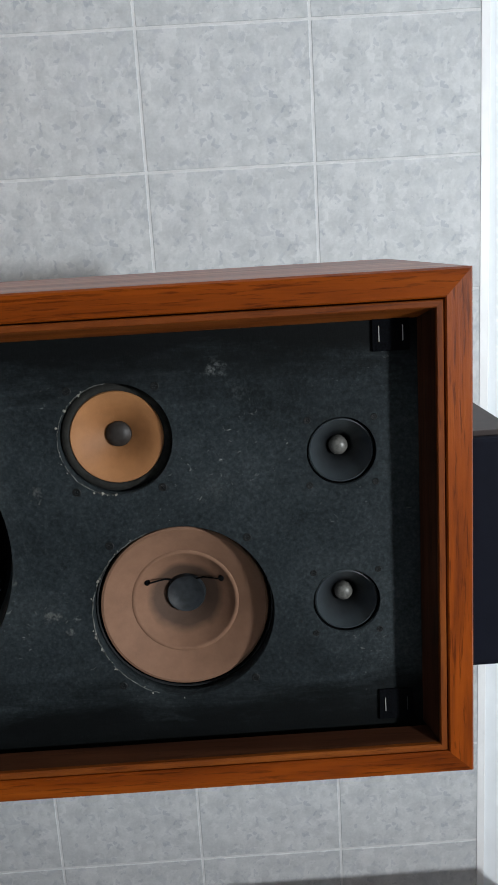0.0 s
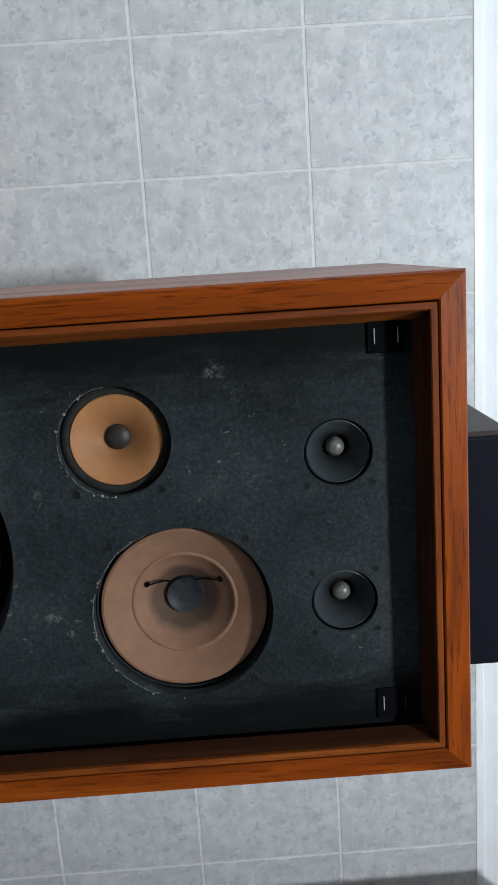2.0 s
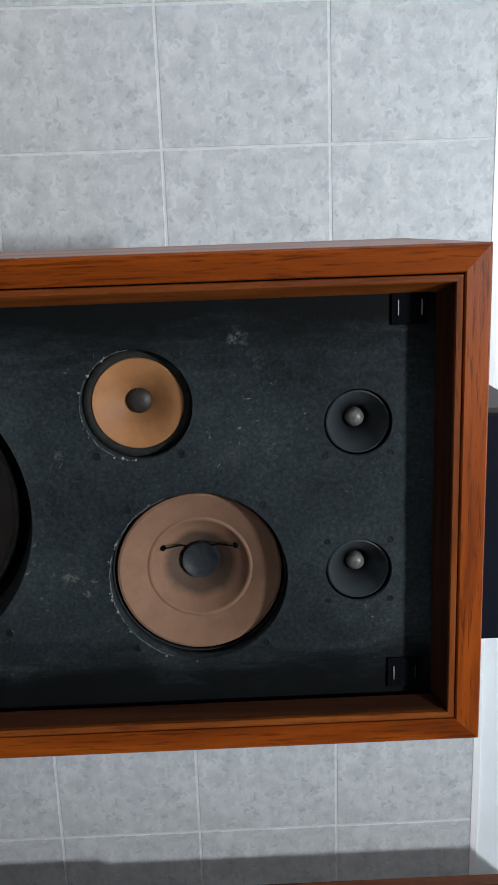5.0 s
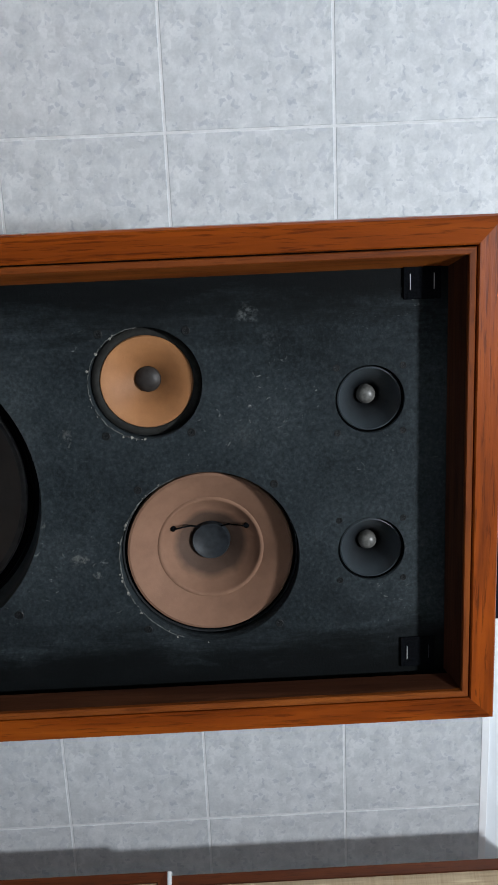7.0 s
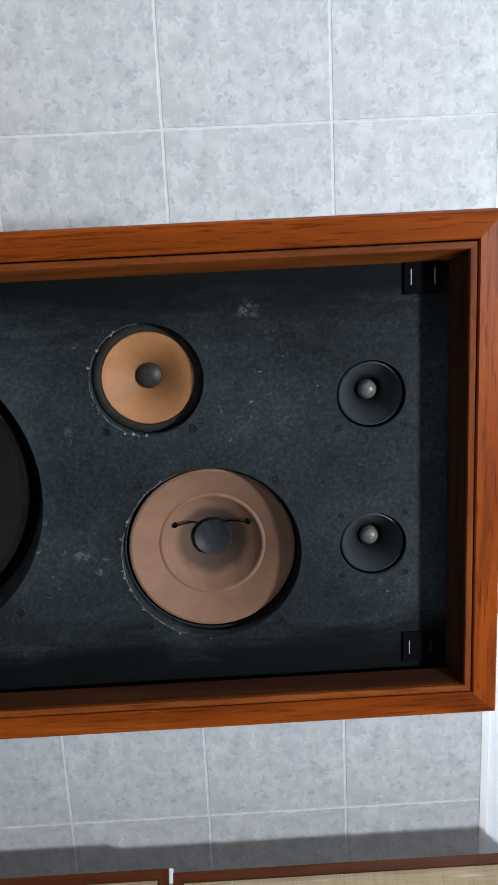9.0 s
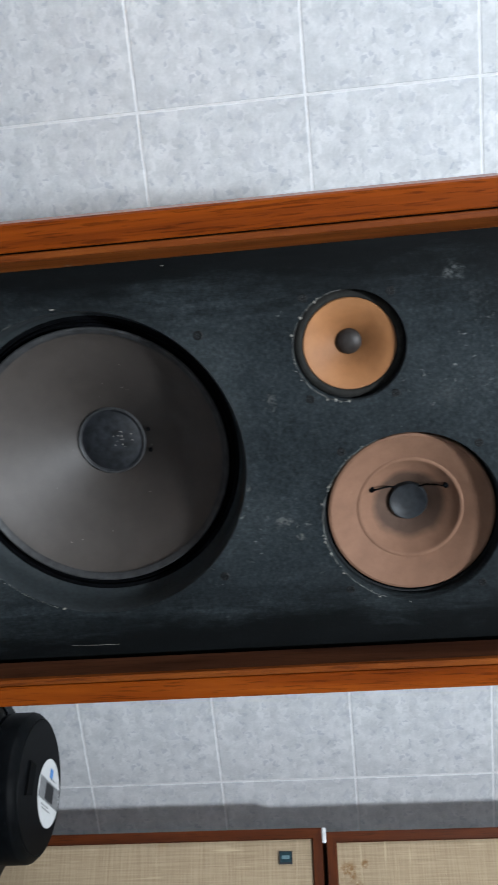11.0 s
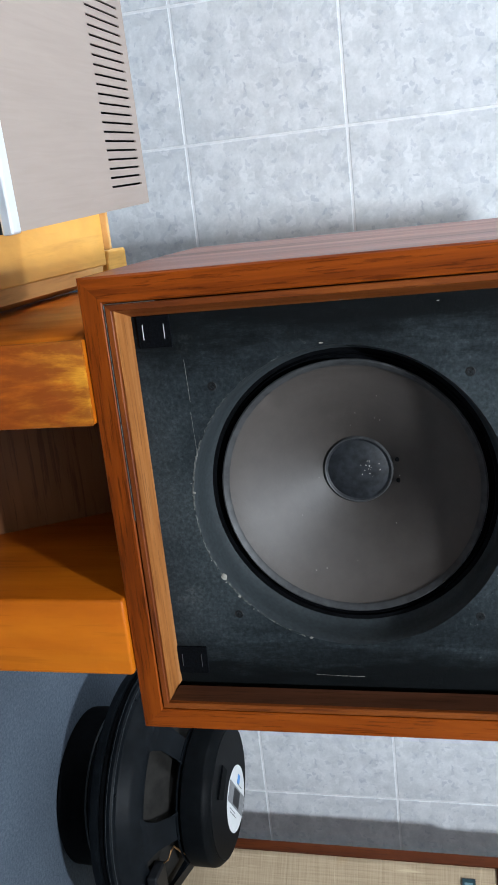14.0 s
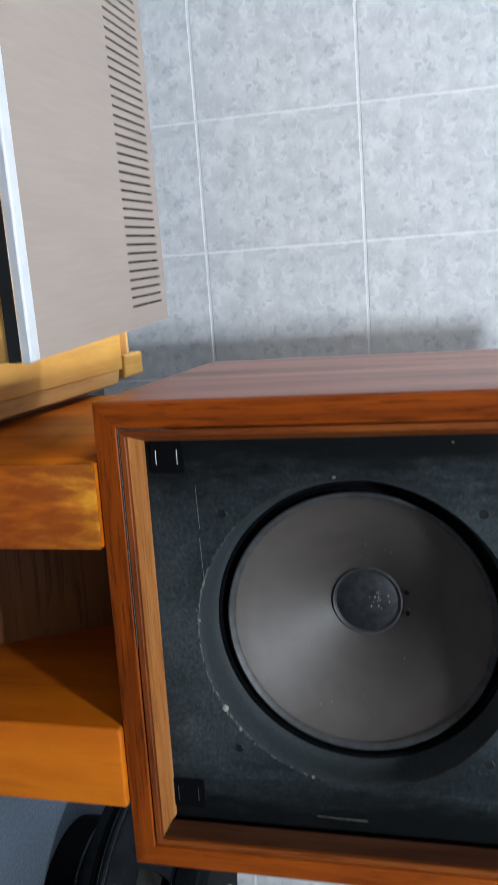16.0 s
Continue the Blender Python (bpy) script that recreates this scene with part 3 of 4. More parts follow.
def loudspeaker():
    sp = thing("loudspeaker", (0, 0, CZ0), "walnut loudspeaker cabinet without its grille, black baffle with five drivers", "loudspeaker")
    z0, z1 = 0.0, CZ1 - CZ0
    g = CZ0
    t = 0.02
    part("side_panel", box((0, 0.004, z0), (t, CD, z1), 0.001), walnut_gloss, sp, "polished side panel")
    part("side_panel", box((CW - t, 0.004, z0), (CW, CD, z1), 0.001), walnut[2], sp)
    part("top_panel", box((t, 0.004, z1 - t), (CW - t, CD, z1), 0.001), walnut[0], sp)
    part("bottom_panel", box((t, 0.004, z0), (CW - t, CD, z0 + t), 0.001), walnut[0], sp)
    part("back_panel", box((t, CD - 0.018, z0 + t), (CW - t, CD - 0.004, z1 - t)), plywood, sp)
    prof = [(0.0006, 0.004), (0.0, 0.0012), (0.0014, -0.0012), (0.0186, -0.0036), (0.0197, -0.0026), (0.02, 0.004)]
    strip = [(0.0209, 0.012), (0.0209, -0.0028), (0.0216, -0.0034), (0.0252, -0.0034), (0.026, -0.0026), (0.026, 0.012)]
    slope = [(0.0262, 0.012), (0.0262, 0.0005), ((0.0345, 0.029, 0.0285, 0.0325), 0.0275), (0.0262, 0.0275)]
    short_slope = [(0.0262, 0.012), (0.0262, 0.0005), (0.03, 0.018), (0.0262, 0.018)]
    for s in ("left", "right", "bottom", "top"):
        ax = 2 if s in ("left", "right") else 0
        part("front_frame", frame_piece(prof, s, 0, CW, z0, z1), walnut[ax], sp)
        part("bead", frame_piece(strip, s, 0, CW, z0, z1), liner[ax], sp, "thin fluted wooden bead inside the frame")
        # lip colour carries the light: dark top and right, brighter left and bottom
        part("liner", frame_piece(short_slope if s == "right" else slope, s, 0, CW, z0, z1), {"bottom": scuffed, "right": shaded_liner, "top": shaded_liner_x, "left": lit_liner}[s], sp, "sloping inner wooden lip, each side tinted as lit or shaded, scuffed at the bottom")
    holes = [(x, z - g, r) for x, z, r in (WOOF, MID8, MID5) + TW]
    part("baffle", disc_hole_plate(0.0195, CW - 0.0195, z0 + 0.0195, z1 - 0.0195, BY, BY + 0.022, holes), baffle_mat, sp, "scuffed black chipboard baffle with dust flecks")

    # bass driver
    x, z, r = WOOF
    w = part("woofer", lathe([(0.129, 0.0575), (0.129, 0.064), (0.112, 0.064), (0.1125, 0.0585), (0.129, 0.0575)], n=96), rubber, sp, "large bass driver with a grey paper cone", True, (x, 0, z - g))
    part("hole_edge", lathe([(0.1231, 0.0283), (0.1226, 0.0295), (0.1217, 0.033), (0.121, 0.038), (0.1204, 0.044), (0.1194, 0.0495), (0.1178, 0.0545), (0.1155, 0.0578), (0.1295, 0.058), (0.1295, 0.0505), (0.1236, 0.0502)], n=96), raw_edge, w, "worn chipboard edge of the cut-out", True)
    part("surround", lathe([(0.1135, 0.0585), (0.1125, 0.0625), (0.1105, 0.0595), (0.1085, 0.0645), (0.104, 0.06)], n=96), velcro, w, "black pleated surround", True)
    part("cone_rim", lathe([(0.1069, 0.0568), (0.1066, 0.0552), (0.1055, 0.0547), (0.1018, 0.0573), (0.1012, 0.0584)], n=96), rim_grey, w, "grey glued rim of the cone", True)
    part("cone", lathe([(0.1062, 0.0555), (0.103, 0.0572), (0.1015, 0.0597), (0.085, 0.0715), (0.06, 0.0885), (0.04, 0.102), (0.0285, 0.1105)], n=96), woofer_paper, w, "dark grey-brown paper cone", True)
    part("dust_cap", lathe([(0.0292, 0.1105), (0.029, 0.1085), (0.0278, 0.1075), (0.026, 0.1085), (0.02, 0.1062), (0.012, 0.1046), (0.005, 0.104), (0, 0.1039)], n=48), painted("dust_cap_grey", (0.012, 0.0135, 0.016), 0.55, 0.35, 160, 0, 0.1, 0.25), w, "domed dark dust cap", True)
    part("cap_rim", lathe([(0.03, 0.1092), (0.0296, 0.1078), (0.0286, 0.1068), (0.0276, 0.1076)], n=48), rim_grey, w, "thin glued edge of the dust cap", True)
    arc = random.Random(11)
    for a0, a1, rad in ((-172, -140, 0.0004), (-137, -118, 0.0005), (-116, -88, 0.0008), (-86, -64, 0.0006), (-61, -44, 0.0007), (-41, -20, 0.0005)):
        pts = []
        for i in range(25):
            a = radians(a0 + (a1 - a0) * i / 24)
            rr = r + 0.0004 + arc.uniform(-0.0003, 0.0004)
            pts.append((rr * math.cos(a), 0.0284 + arc.uniform(-0.0001, 0.0001), rr * math.sin(a)))
        part("worn_edge", tube(pts, rad, 6), worn_grey, w, "pale worn edge of the cut-out", True)
    specks = bmesh.new()
    for i in range(34):
        a, d = arc.uniform(0, 6.283), arc.uniform(0.0, 0.009)
        px, pz = (-0.002 + d * math.cos(a), 0.011 + d * math.sin(a)) if i < 20 else (arc.uniform(-0.09, 0.09), arc.uniform(-0.05, 0.05))
        rr = math.hypot(px, pz)
        if i >= 20 and not 0.034 < rr < 0.095:
            continue
        dep = 0.1036 + 0.0024 * (rr / 0.02) ** 2 if i < 20 else 0.1105 - (rr - 0.0285) * 0.696 - 0.0006
        lathe([(arc.uniform(0.0003, 0.0007), dep), (0, dep - 0.0003)], n=5, bm=specks, c=(px, 0, pz))
    tagged(part("dust_specks", specks, flake_mat, w, "pale specks of dust"), kind="stuff")
    bm = bmesh.new()
    for dx, dz in ((-0.009, 0.034), (0.0095, 0.034)):
        lathe([(0.002, 0.1075), (0.002, 0.1045), (0, 0.104)], n=10, bm=bm, c=(dx, 0, dz))
    part("solder_spot", bm, rubber, w, "", True)
    for a in (45, 135, 225, 315):
        screw(sp, x + 0.137 * math.cos(radians(a)), z - g + 0.137 * math.sin(radians(a)), 0.004)

    # large middle driver
    x, z, r = MID8
    w = part("midrange_driver", lathe([(0.0715, 0.0455), (0.0715, 0.05), (0.066, 0.05), (0.0644, 0.044), (0.066, 0.0412), (0.0684, 0.042), (0.0686, 0.0455), (0.0715, 0.0455)], n=72), rubber, sp, "middle driver with a brown paper cone", True, (x, 0.0032, z - g))
    part("basket_edge", lathe([(0.0684, 0.0402), (0.068, 0.0386), (0.0672, 0.0385), (0.0668, 0.04)], n=72), dull_steel, w, "thin metal edge of the basket", True)
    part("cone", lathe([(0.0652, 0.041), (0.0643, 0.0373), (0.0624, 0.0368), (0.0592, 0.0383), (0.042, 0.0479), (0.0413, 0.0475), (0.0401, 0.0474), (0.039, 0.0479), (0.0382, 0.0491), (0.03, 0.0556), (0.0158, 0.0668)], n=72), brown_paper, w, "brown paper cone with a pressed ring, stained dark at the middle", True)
    part("dust_cap", lathe([(0.0158, 0.0675), (0.0155, 0.0638), (0.0147, 0.062), (0.0135, 0.0622), (0.012, 0.0632), (0.006, 0.0642), (0, 0.0644)], n=36), felt, w, "black felt dust cap", True)
    for s in (-1, 1):
        pts = [(-0.0155, 0.0515, 0.029 * s), (-0.0162, 0.0495, 0.026 * s), (-0.017, 0.0505, 0.021 * s), (-0.0165, 0.0545, 0.015 * s), (-0.0125, 0.0625, 0.009 * s)]
        lw = tube(pts, 0.0007, 6)
        lathe([(0.0024, 0.0535), (0.0022, 0.051), (0, 0.0503)], n=10, bm=lw, c=(-0.0155, 0, 0.029 * s))
        part("lead_wire", lw, rubber, w, "thin black lead wire", True)
    for a in (42, 138, 222, 318):
        screw(sp, x + 0.0765 * math.cos(radians(a)), z - g + 0.0765 * math.sin(radians(a)))

    # small middle driver
    x, z, r = MID5
    w = part("midrange_driver", lathe([(0.0445, 0.045), (0.0445, 0.0485), (0.033, 0.0485), (0.033, 0.0405), (0.0405, 0.042), (0.0411, 0.045), (0.0445, 0.045)], n=60), rubber, sp, "small middle driver with a tan paper cone", True, (x, 0, z - g))
    part("surround", lathe([(0.0408, 0.04), (0.0402, 0.0377), (0.0388, 0.0368), (0.0372, 0.0365), (0.0356, 0.0369), (0.0346, 0.0377), (0.034, 0.0395)], n=60), surround_grey, w, "dull grey-green soft surround", True)
    part("basket_edge", lathe([(0.0413, 0.041), (0.0411, 0.0397), (0.0405, 0.0396), (0.0402, 0.041)], n=60), dull_steel, w, "thin metal edge of the basket", True)
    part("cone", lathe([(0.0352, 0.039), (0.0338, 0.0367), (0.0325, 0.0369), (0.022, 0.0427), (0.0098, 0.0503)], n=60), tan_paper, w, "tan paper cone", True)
    part("dust_cap", lathe([(0.0098, 0.0507), (0.0094, 0.0483), (0.0072, 0.0463), (0.0038, 0.0452), (0, 0.0448)], n=28), painted("cap_grey", (0.022, 0.018, 0.016), 0.5, 0.2, 200, 0, 0.1, 0.3), w, "small grey dust cap", True)
    for a in (40, 140, 220, 320):
        screw(sp, x + 0.049 * math.cos(radians(a)), z - g + 0.049 * math.sin(radians(a)))

    # two tweeters
    for x, z, r in TW:
        w = part("tweeter", lathe([(0.028, 0.0505), (0.028, 0.054), (0.024, 0.054), (0.024, 0.0335), (0.0248, 0.0305), (0.0253, 0.0312), (0.0254, 0.0505), (0.028, 0.0505)], n=48), rubber, sp, "small black cone tweeter with a pale dome", True, (x, 0, z - g))
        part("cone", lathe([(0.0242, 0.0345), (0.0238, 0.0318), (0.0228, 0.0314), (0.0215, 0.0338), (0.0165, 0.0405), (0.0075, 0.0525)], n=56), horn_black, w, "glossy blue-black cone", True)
        part("dome", lathe([(0.0074, 0.0525), (0.0072, 0.0487), (0.0062, 0.0462), (0.0042, 0.0444), (0.002, 0.0436), (0, 0.0434)], n=28), dome_metal, w, "pale grey dome", True)
        for a in (45, 135, 225, 315):
            screw(sp, x + 0.0345 * math.cos(radians(a)), z - g + 0.0345 * math.sin(radians(a)), 0.0028)

    # flaked paint along the lower cut edges
    rnd = random.Random(5)
    for (x, z, r), a0, a1, cnt in ((WOOF, -105, -15, 15), (MID8, -150, 0, 20), (MID5, -150, 0, 16)):
        bm = bmesh.new()
        for i in range(cnt):
            a = radians(rnd.uniform(a0, a1))
            size = rnd.choice((0.0004, 0.0005, 0.0006, 0.0008, 0.0012))
            if x == WOOF[0] and i == 0:
                a, size = radians(-59), 0.0026
            tmp = bpy.data.meshes.new("tmp")
            fb = bmesh.new()
            bmesh.ops.create_icosphere(fb, subdivisions=1, radius=size)
            for v in fb.verts:
                v.co = Vector((v.co.x * rnd.uniform(0.5, 1.5), v.co.y * 0.4, v.co.z * rnd.uniform(0.5, 1.5)))
            rr = r + rnd.uniform(-0.0006, 0.002)
            bmesh.ops.translate(fb, verts=fb.verts, vec=(x + rr * math.cos(a), BY - 0.0001, z - g + rr * math.sin(a)))
            fb.to_mesh(tmp)
            fb.free()
            bm.from_mesh(tmp)
            bpy.data.meshes.remove(tmp)
        tagged(part("paint_flakes", bm, flake_mat, sp, "pale flakes of chipped paint"), kind="stuff")

    # pale worn rims of the two middle cut-outs
    for (x, z, r), spans in ((MID8, ((-160, -112), (-108, -60), (-55, -20))), (MID5, ((-175, -125), (-120, -70), (-66, -10)))):
        for a0, a1 in spans:
            pts = []
            for i in range(19):
                a = radians(a0 + (a1 - a0) * i / 18)
                rr = r + 0.0003 + rnd.uniform(-0.0003, 0.0003)
                pts.append((x + rr * math.cos(a), BY + 0.0001, z - g + rr * math.sin(a)))
            part("worn_edge", tube(pts, rnd.choice((0.0003, 0.0004, 0.0005)), 6), worn_grey, sp, "pale worn edge of the cut-out", True)

    # knocks on the front edge, one long scratch and two short ones low on the baffle
    for kx, ky, kz, kr in ((-0.0004, 0.0012, 0.66, 0.0016), (0.033, 0.024, 0.532, 0.0014), (0.0645, 0.0275, 0.514, 0.0013), (0.04, 0.0275, 0.6, 0.0008)):
        kb = bmesh.new()
        bmesh.ops.create_icosphere(kb, subdivisions=1, radius=kr)
        for v in kb.verts:
            v.co = Vector((v.co.x * 0.5, v.co.y * 0.5, v.co.z * rnd.uniform(1.2, 2.2)))
        part("knock", kb, flake_mat, sp, "pale knock in the finish", at=(kx, ky, kz - g))
    for (xa, za), (xb, zb), rr in (((0.3405, 0.487), (0.3415, 0.527), 0.00018), ((0.07, 0.4065), (0.104, 0.4075), 0.00012), ((0.112, 0.4068), (0.15, 0.408), 0.0001)):
        part("scratch", tube([(xa, BY, za - g), ((xa + xb) / 2 + 0.0004, BY, (za + zb) / 2 - g), (xb, BY, zb - g)], rr, 5), flake_mat, sp, "fine pale scratch")

    for a, b in (((0.021, -0.0036, 0.0203), (0.19, -0.0028, 0.0207)), ((0.0203, -0.0036, 0.021), (0.0207, -0.0028, 0.06))):
        part("worn_line", box(a, b), worn_grey, sp, "pale worn line in the groove")

    # hook-and-loop pads at the corners, each held by two staples
    for px, pz in ((0.0445, 0.932), (0.333, 0.930), (0.047, 0.386), (0.329, 0.381)):
        pad = part("fastener_pad", box((-0.0125, 0, -0.0135), (0.0125, 0.002, 0.0135), 0.0005, 1), velcro, sp, "black hook-and-loop fastener pad", at=(px, BY - 0.002, pz - g))
        for dz in (-0.0085, 0.0085):
            st = tube([(-0.0055, 0.0004, dz), (-0.0055, -0.0006, dz), (0.0055, -0.0006, dz), (0.0055, 0.0004, dz)], 0.00034, 6)
            part("staple", st, dull_steel if px > 0.3 and (pz < 0.5 or dz > 0) else staple_steel, pad, "bright steel staple")
    return sp


loudspeaker()


# ---- the stand under it ----
def stand():
    s = thing("wooden_stand", (0.18, 0.13, 0), "heavy orange varnished wooden stand under the loudspeaker", "stand")
    o = Vector((0.18, 0.13, 0))
    part("side_board", box((0.0445 - o.x, -0.004 - o.y, 0), (0.111 - o.x, 0.42 - o.y, CZ0), 0.0022, 2), orange, s, "thick board with scratched varnish", True)
    part("worn_front", box((0.0443 - o.x, -0.0075 - o.y, 0), (0.1112 - o.x, -0.0042 - o.y, CZ0), 0.0015, 2), burnt, s, "front edge with worn burnt-looking varnish", True)
    part("side_board", box((0.258 - o.x, -0.006 - o.y, 0), (0.3265 - o.x, 0.42 - o.y, CZ0), 0.003, 3), orange, s, "thick board with scratched varnish", True)
    part("back_board", prism([(0.05 - o.y, 0.0), (0.224 - o.y, 0.28), (0.224 - o.y, 0.31), (0.035 - o.y, 0.0)][:2] + [(0.24 - o.y, 0.28), (0.066 - o.y, 0.0)], 0.111 - o.x, 0.258 - o.x, 0), plywood, s, "sloping brown inner board")
    return s


stand()


# ---- low pine bench with the amplifier on it ----
def bench():
    b = thing("pine_bench", (-0.25, 0.14, 0), "low yellow pine bench with a pale edge", "bench")
    part("top", box((-0.3, -0.33, 0.148), (0.268, 0.333, 0.17), 0.002), pine, b)
    part("edge_strip", prism([(0.268, 0.138), (0.268, 0.17), (0.284, 0.167), (0.2938, 0.138)], -0.33, 0.32, 1), pine_end, b, "pale sanded edge strip")
    part("end_block", box((0.25, 0.335, 0.09), (0.28, 0.4, 0.172), 0.003), pine, b, "small end block")
    part("back_lip", box((-0.3, 0.3332, 0.148), (0.249, 0.3395, 0.178), 0.0015), pine_end, b, "thin pale upright lip")
    for x in (-0.28, 0.2):
        for y in (-0.31, 0.22):
            part("leg", box((x, y, 0), (x + 0.045, y + 0.045, 0.148), 0.003), pine, b)
    return b


bench()


def amplifier():
    a = thing("amplifier", (-0.262, 0.1, 0.17), "champagne metal stereo amplifier with a slotted top cover", "amplifier")
    a.rotation_euler = (radians(-3.2), 0, radians(2.4))
    W2, Y0, Y1, H = 0.2175, -0.172, 0.142, 0.152
    n, p, x0 = 51, 0.0078, W2 - 0.0195
    xs = [-W2] + sorted(v for i in range(n) for v in (x0 - i * p - 0.00095, x0 - i * p + 0.00095)) + [W2]
    ys = [Y0, 0.034, 0.126, Y1]
    bm = bmesh.new()
    gv = [[bm.verts.new((x, y, H)) for y in ys] for x in xs]
    for i in range(len(xs) - 1):
        for j in range(3):
            if not (j == 1 and i % 2 == 1):
                bm.faces.new((gv[i][j], gv[i + 1][j], gv[i + 1][j + 1], gv[i][j + 1]))
    ring = [e for e in bm.edges if e.is_boundary]
    ex = bmesh.ops.extrude_edge_only(bm, edges=ring)
    for v in ex["geom"]:
        if isinstance(v, bmesh.types.BMVert):
            outer = abs(abs(v.co.x) - W2) < 1e-5 or v.co.y in (Y0, Y1)
            v.co.z = 0.012 if outer and abs(abs(v.co.x) - W2) < 1e-5 else H - 0.0015
    part("top_cover", bm, brushed, a, "brushed champagne metal cover with a row of slots")
    part("chassis", box((-W2 + 0.004, Y0 + 0.004, 0.012), (W2 - 0.004, Y1 - 0.002, H - 0.005)), velcro, a, "dark inner chassis")
    bez = box((-W2 - 0.001, Y0 - 0.015, H - 0.007), (W2 + 0.001, Y0 - 0.0008, H + 0.001), 0.0015)
    part("bezel", bez, silver, a, "polished silver front edge")
    part("front_panel", box((-W2, Y0 - 0.012, 0.014), (W2, Y0 - 0.0005, H - 0.016), 0.001), gold, a, "gold-toned front panel")
    part("dark_line", box((-W2, Y0 - 0.0145, H - 0.0158), (W2, Y0 - 0.002, H - 0.0072)), black_plastic, a, "dark gap under the front edge")
    for x in (W2 - 0.018, W2 - 0.07, 0, -W2 + 0.07):
        k = lathe([(0, -0.012), (0.008, -0.012), (0.0095, -0.0105), (0.0095, 0)], n=28)
        part("knob", k, silver, a, "small silver knob", True, (x, Y0 - 0.012, H - 0.035))
    for x in (-0.17, 0.17):
        for y in (-0.12, 0.13):
            part("foot", lathe([(0, 0), (0.016, 0), (0.016, 0.013), (0, 0.013)], "z", 20), rubber, a, at=(x, y, -0.001 + (0.13 - y) * 0.0))
    return a


amplifier()


# ---- small dark box on the cabinet ----
case_paint = painted("case_paint", (0.022, 0.0125, 0.0105), 0.5, 0.12, 50, 0, 0.1, 0.3)


def dark_box():
    d = thing("dark_box", (0.25, 0.19, CZ1), "flat matt black appliance box on top of the cabinet", "electronics box")
    part("case", box((-0.108, -0.064, 0.002), (0.104, 0.103, 0.0705), 0.001), case_paint, d, "dark brown-black case")
    part("front_plate", box((-0.104, -0.074, 0.004), (0.104, -0.0642, 0.0735), 0.004, 2), dark_metal, d, "matt black front plate with a soft edge")
    for x in (-0.09, 0.09):
        for y in (-0.05, 0.085):
            part("foot", lathe([(0, 0), (0.006, 0), (0.006, 0.003), (0, 0.003)], "z", 12), rubber, d, at=(x, y, 0))
    return d


dark_box()


# ---- loose woofer, face down ----
def basket(w, n, turn):
    """Rim, spokes and cone back of a woofer, rim at z 0, magnet side up."""
    part("gasket", lathe([(0.15, 0), (0.184, 0), (0.184, 0.008), (0.15, 0.008), (0.15, 0)], "z", 80), rubber, w, "", True)
    part("rim", lathe([(0.15, 0.0085), (0.187, 0.0085), (0.1885, 0.011), (0.1885, 0.017), (0.186, 0.02), (0.178, 0.0215), (0.175, 0.025), (0.171, 0.035), (0.166, 0.0395), (0.158, 0.0455), (0.151, 0.0502), (0.1475, 0.0508), (0.1462, 0.049), (0.1462, 0.0085), (0.15, 0.0085)], "z", 80), black_iron, w, "pressed black basket rim", True)
    for er, eh in ((0.1889, 0.0115), (0.1866, 0.0198)):
        part("edge_ring", lathe([(er - 0.0006, eh - 0.0004), (er, eh), (er - 0.0006, eh + 0.0004)], "z", 80), raw_edge, w, "thin worn edge", True)
    part("cone_back", lathe([(0.156, 0.03), (0.12, 0.052), (0.08, 0.074), (0.08, 0.084)], "z", 60), cone_back_paper, w, "grey-brown back of the paper cone", True)
    for i in range(n):
        a = 2 * math.pi / n * i + turn
        bm = bmesh.new()
        rows = []
        for r, h, hw in ((0.168, 0.0305, 0.052), (0.162, 0.039, 0.039), (0.154, 0.0475, 0.0285), (0.143, 0.0565, 0.0215), (0.122, 0.0715, 0.0195), (0.11, 0.08, 0.0195), (0.1, 0.086, 0.0215)):
            rows.append([bm.verts.new((r + dr - k * k * hw * hw * 2.2, k * hw, h - dr * 0.9)) for k, dr in ((-1, 0), (-0.7, 0.003), (0, 0.004), (0.7, 0.003), (1, 0), (1, -0.008), (-1, -0.008))])
        for p, q in zip(rows, rows[1:]):
            for k in range(7):
                bm.faces.new((p[k], p[(k + 1) % 7], q[(k + 1) % 7], q[k]))
        bm.faces.new(rows[0])
        bm.faces.new(rows[-1][::-1])
        bmesh.ops.rotate(bm, verts=bm.verts, cent=(0, 0, 0), matrix=Matrix.Rotation(a, 3, "Z"))
        part("spoke", bm, black_iron, w, "", True)
    part("basket_plate", lathe([(0.05, 0.08), (0.104, 0.082), (0.107, 0.085), (0.05, 0.088)], "z", 60), black_iron, w, "", True)
    for i in range(8):
        a = math.pi / 4 * i + 0.2
        part("bolt", lathe([(0.0, 0.0225), (0.0026, 0.022), (0.003, 0.019), (0, 0.019)], "z", 10), black_iron, w, "", True, (0.1815 * math.cos(a), 0.1815 * math.sin(a), 0))


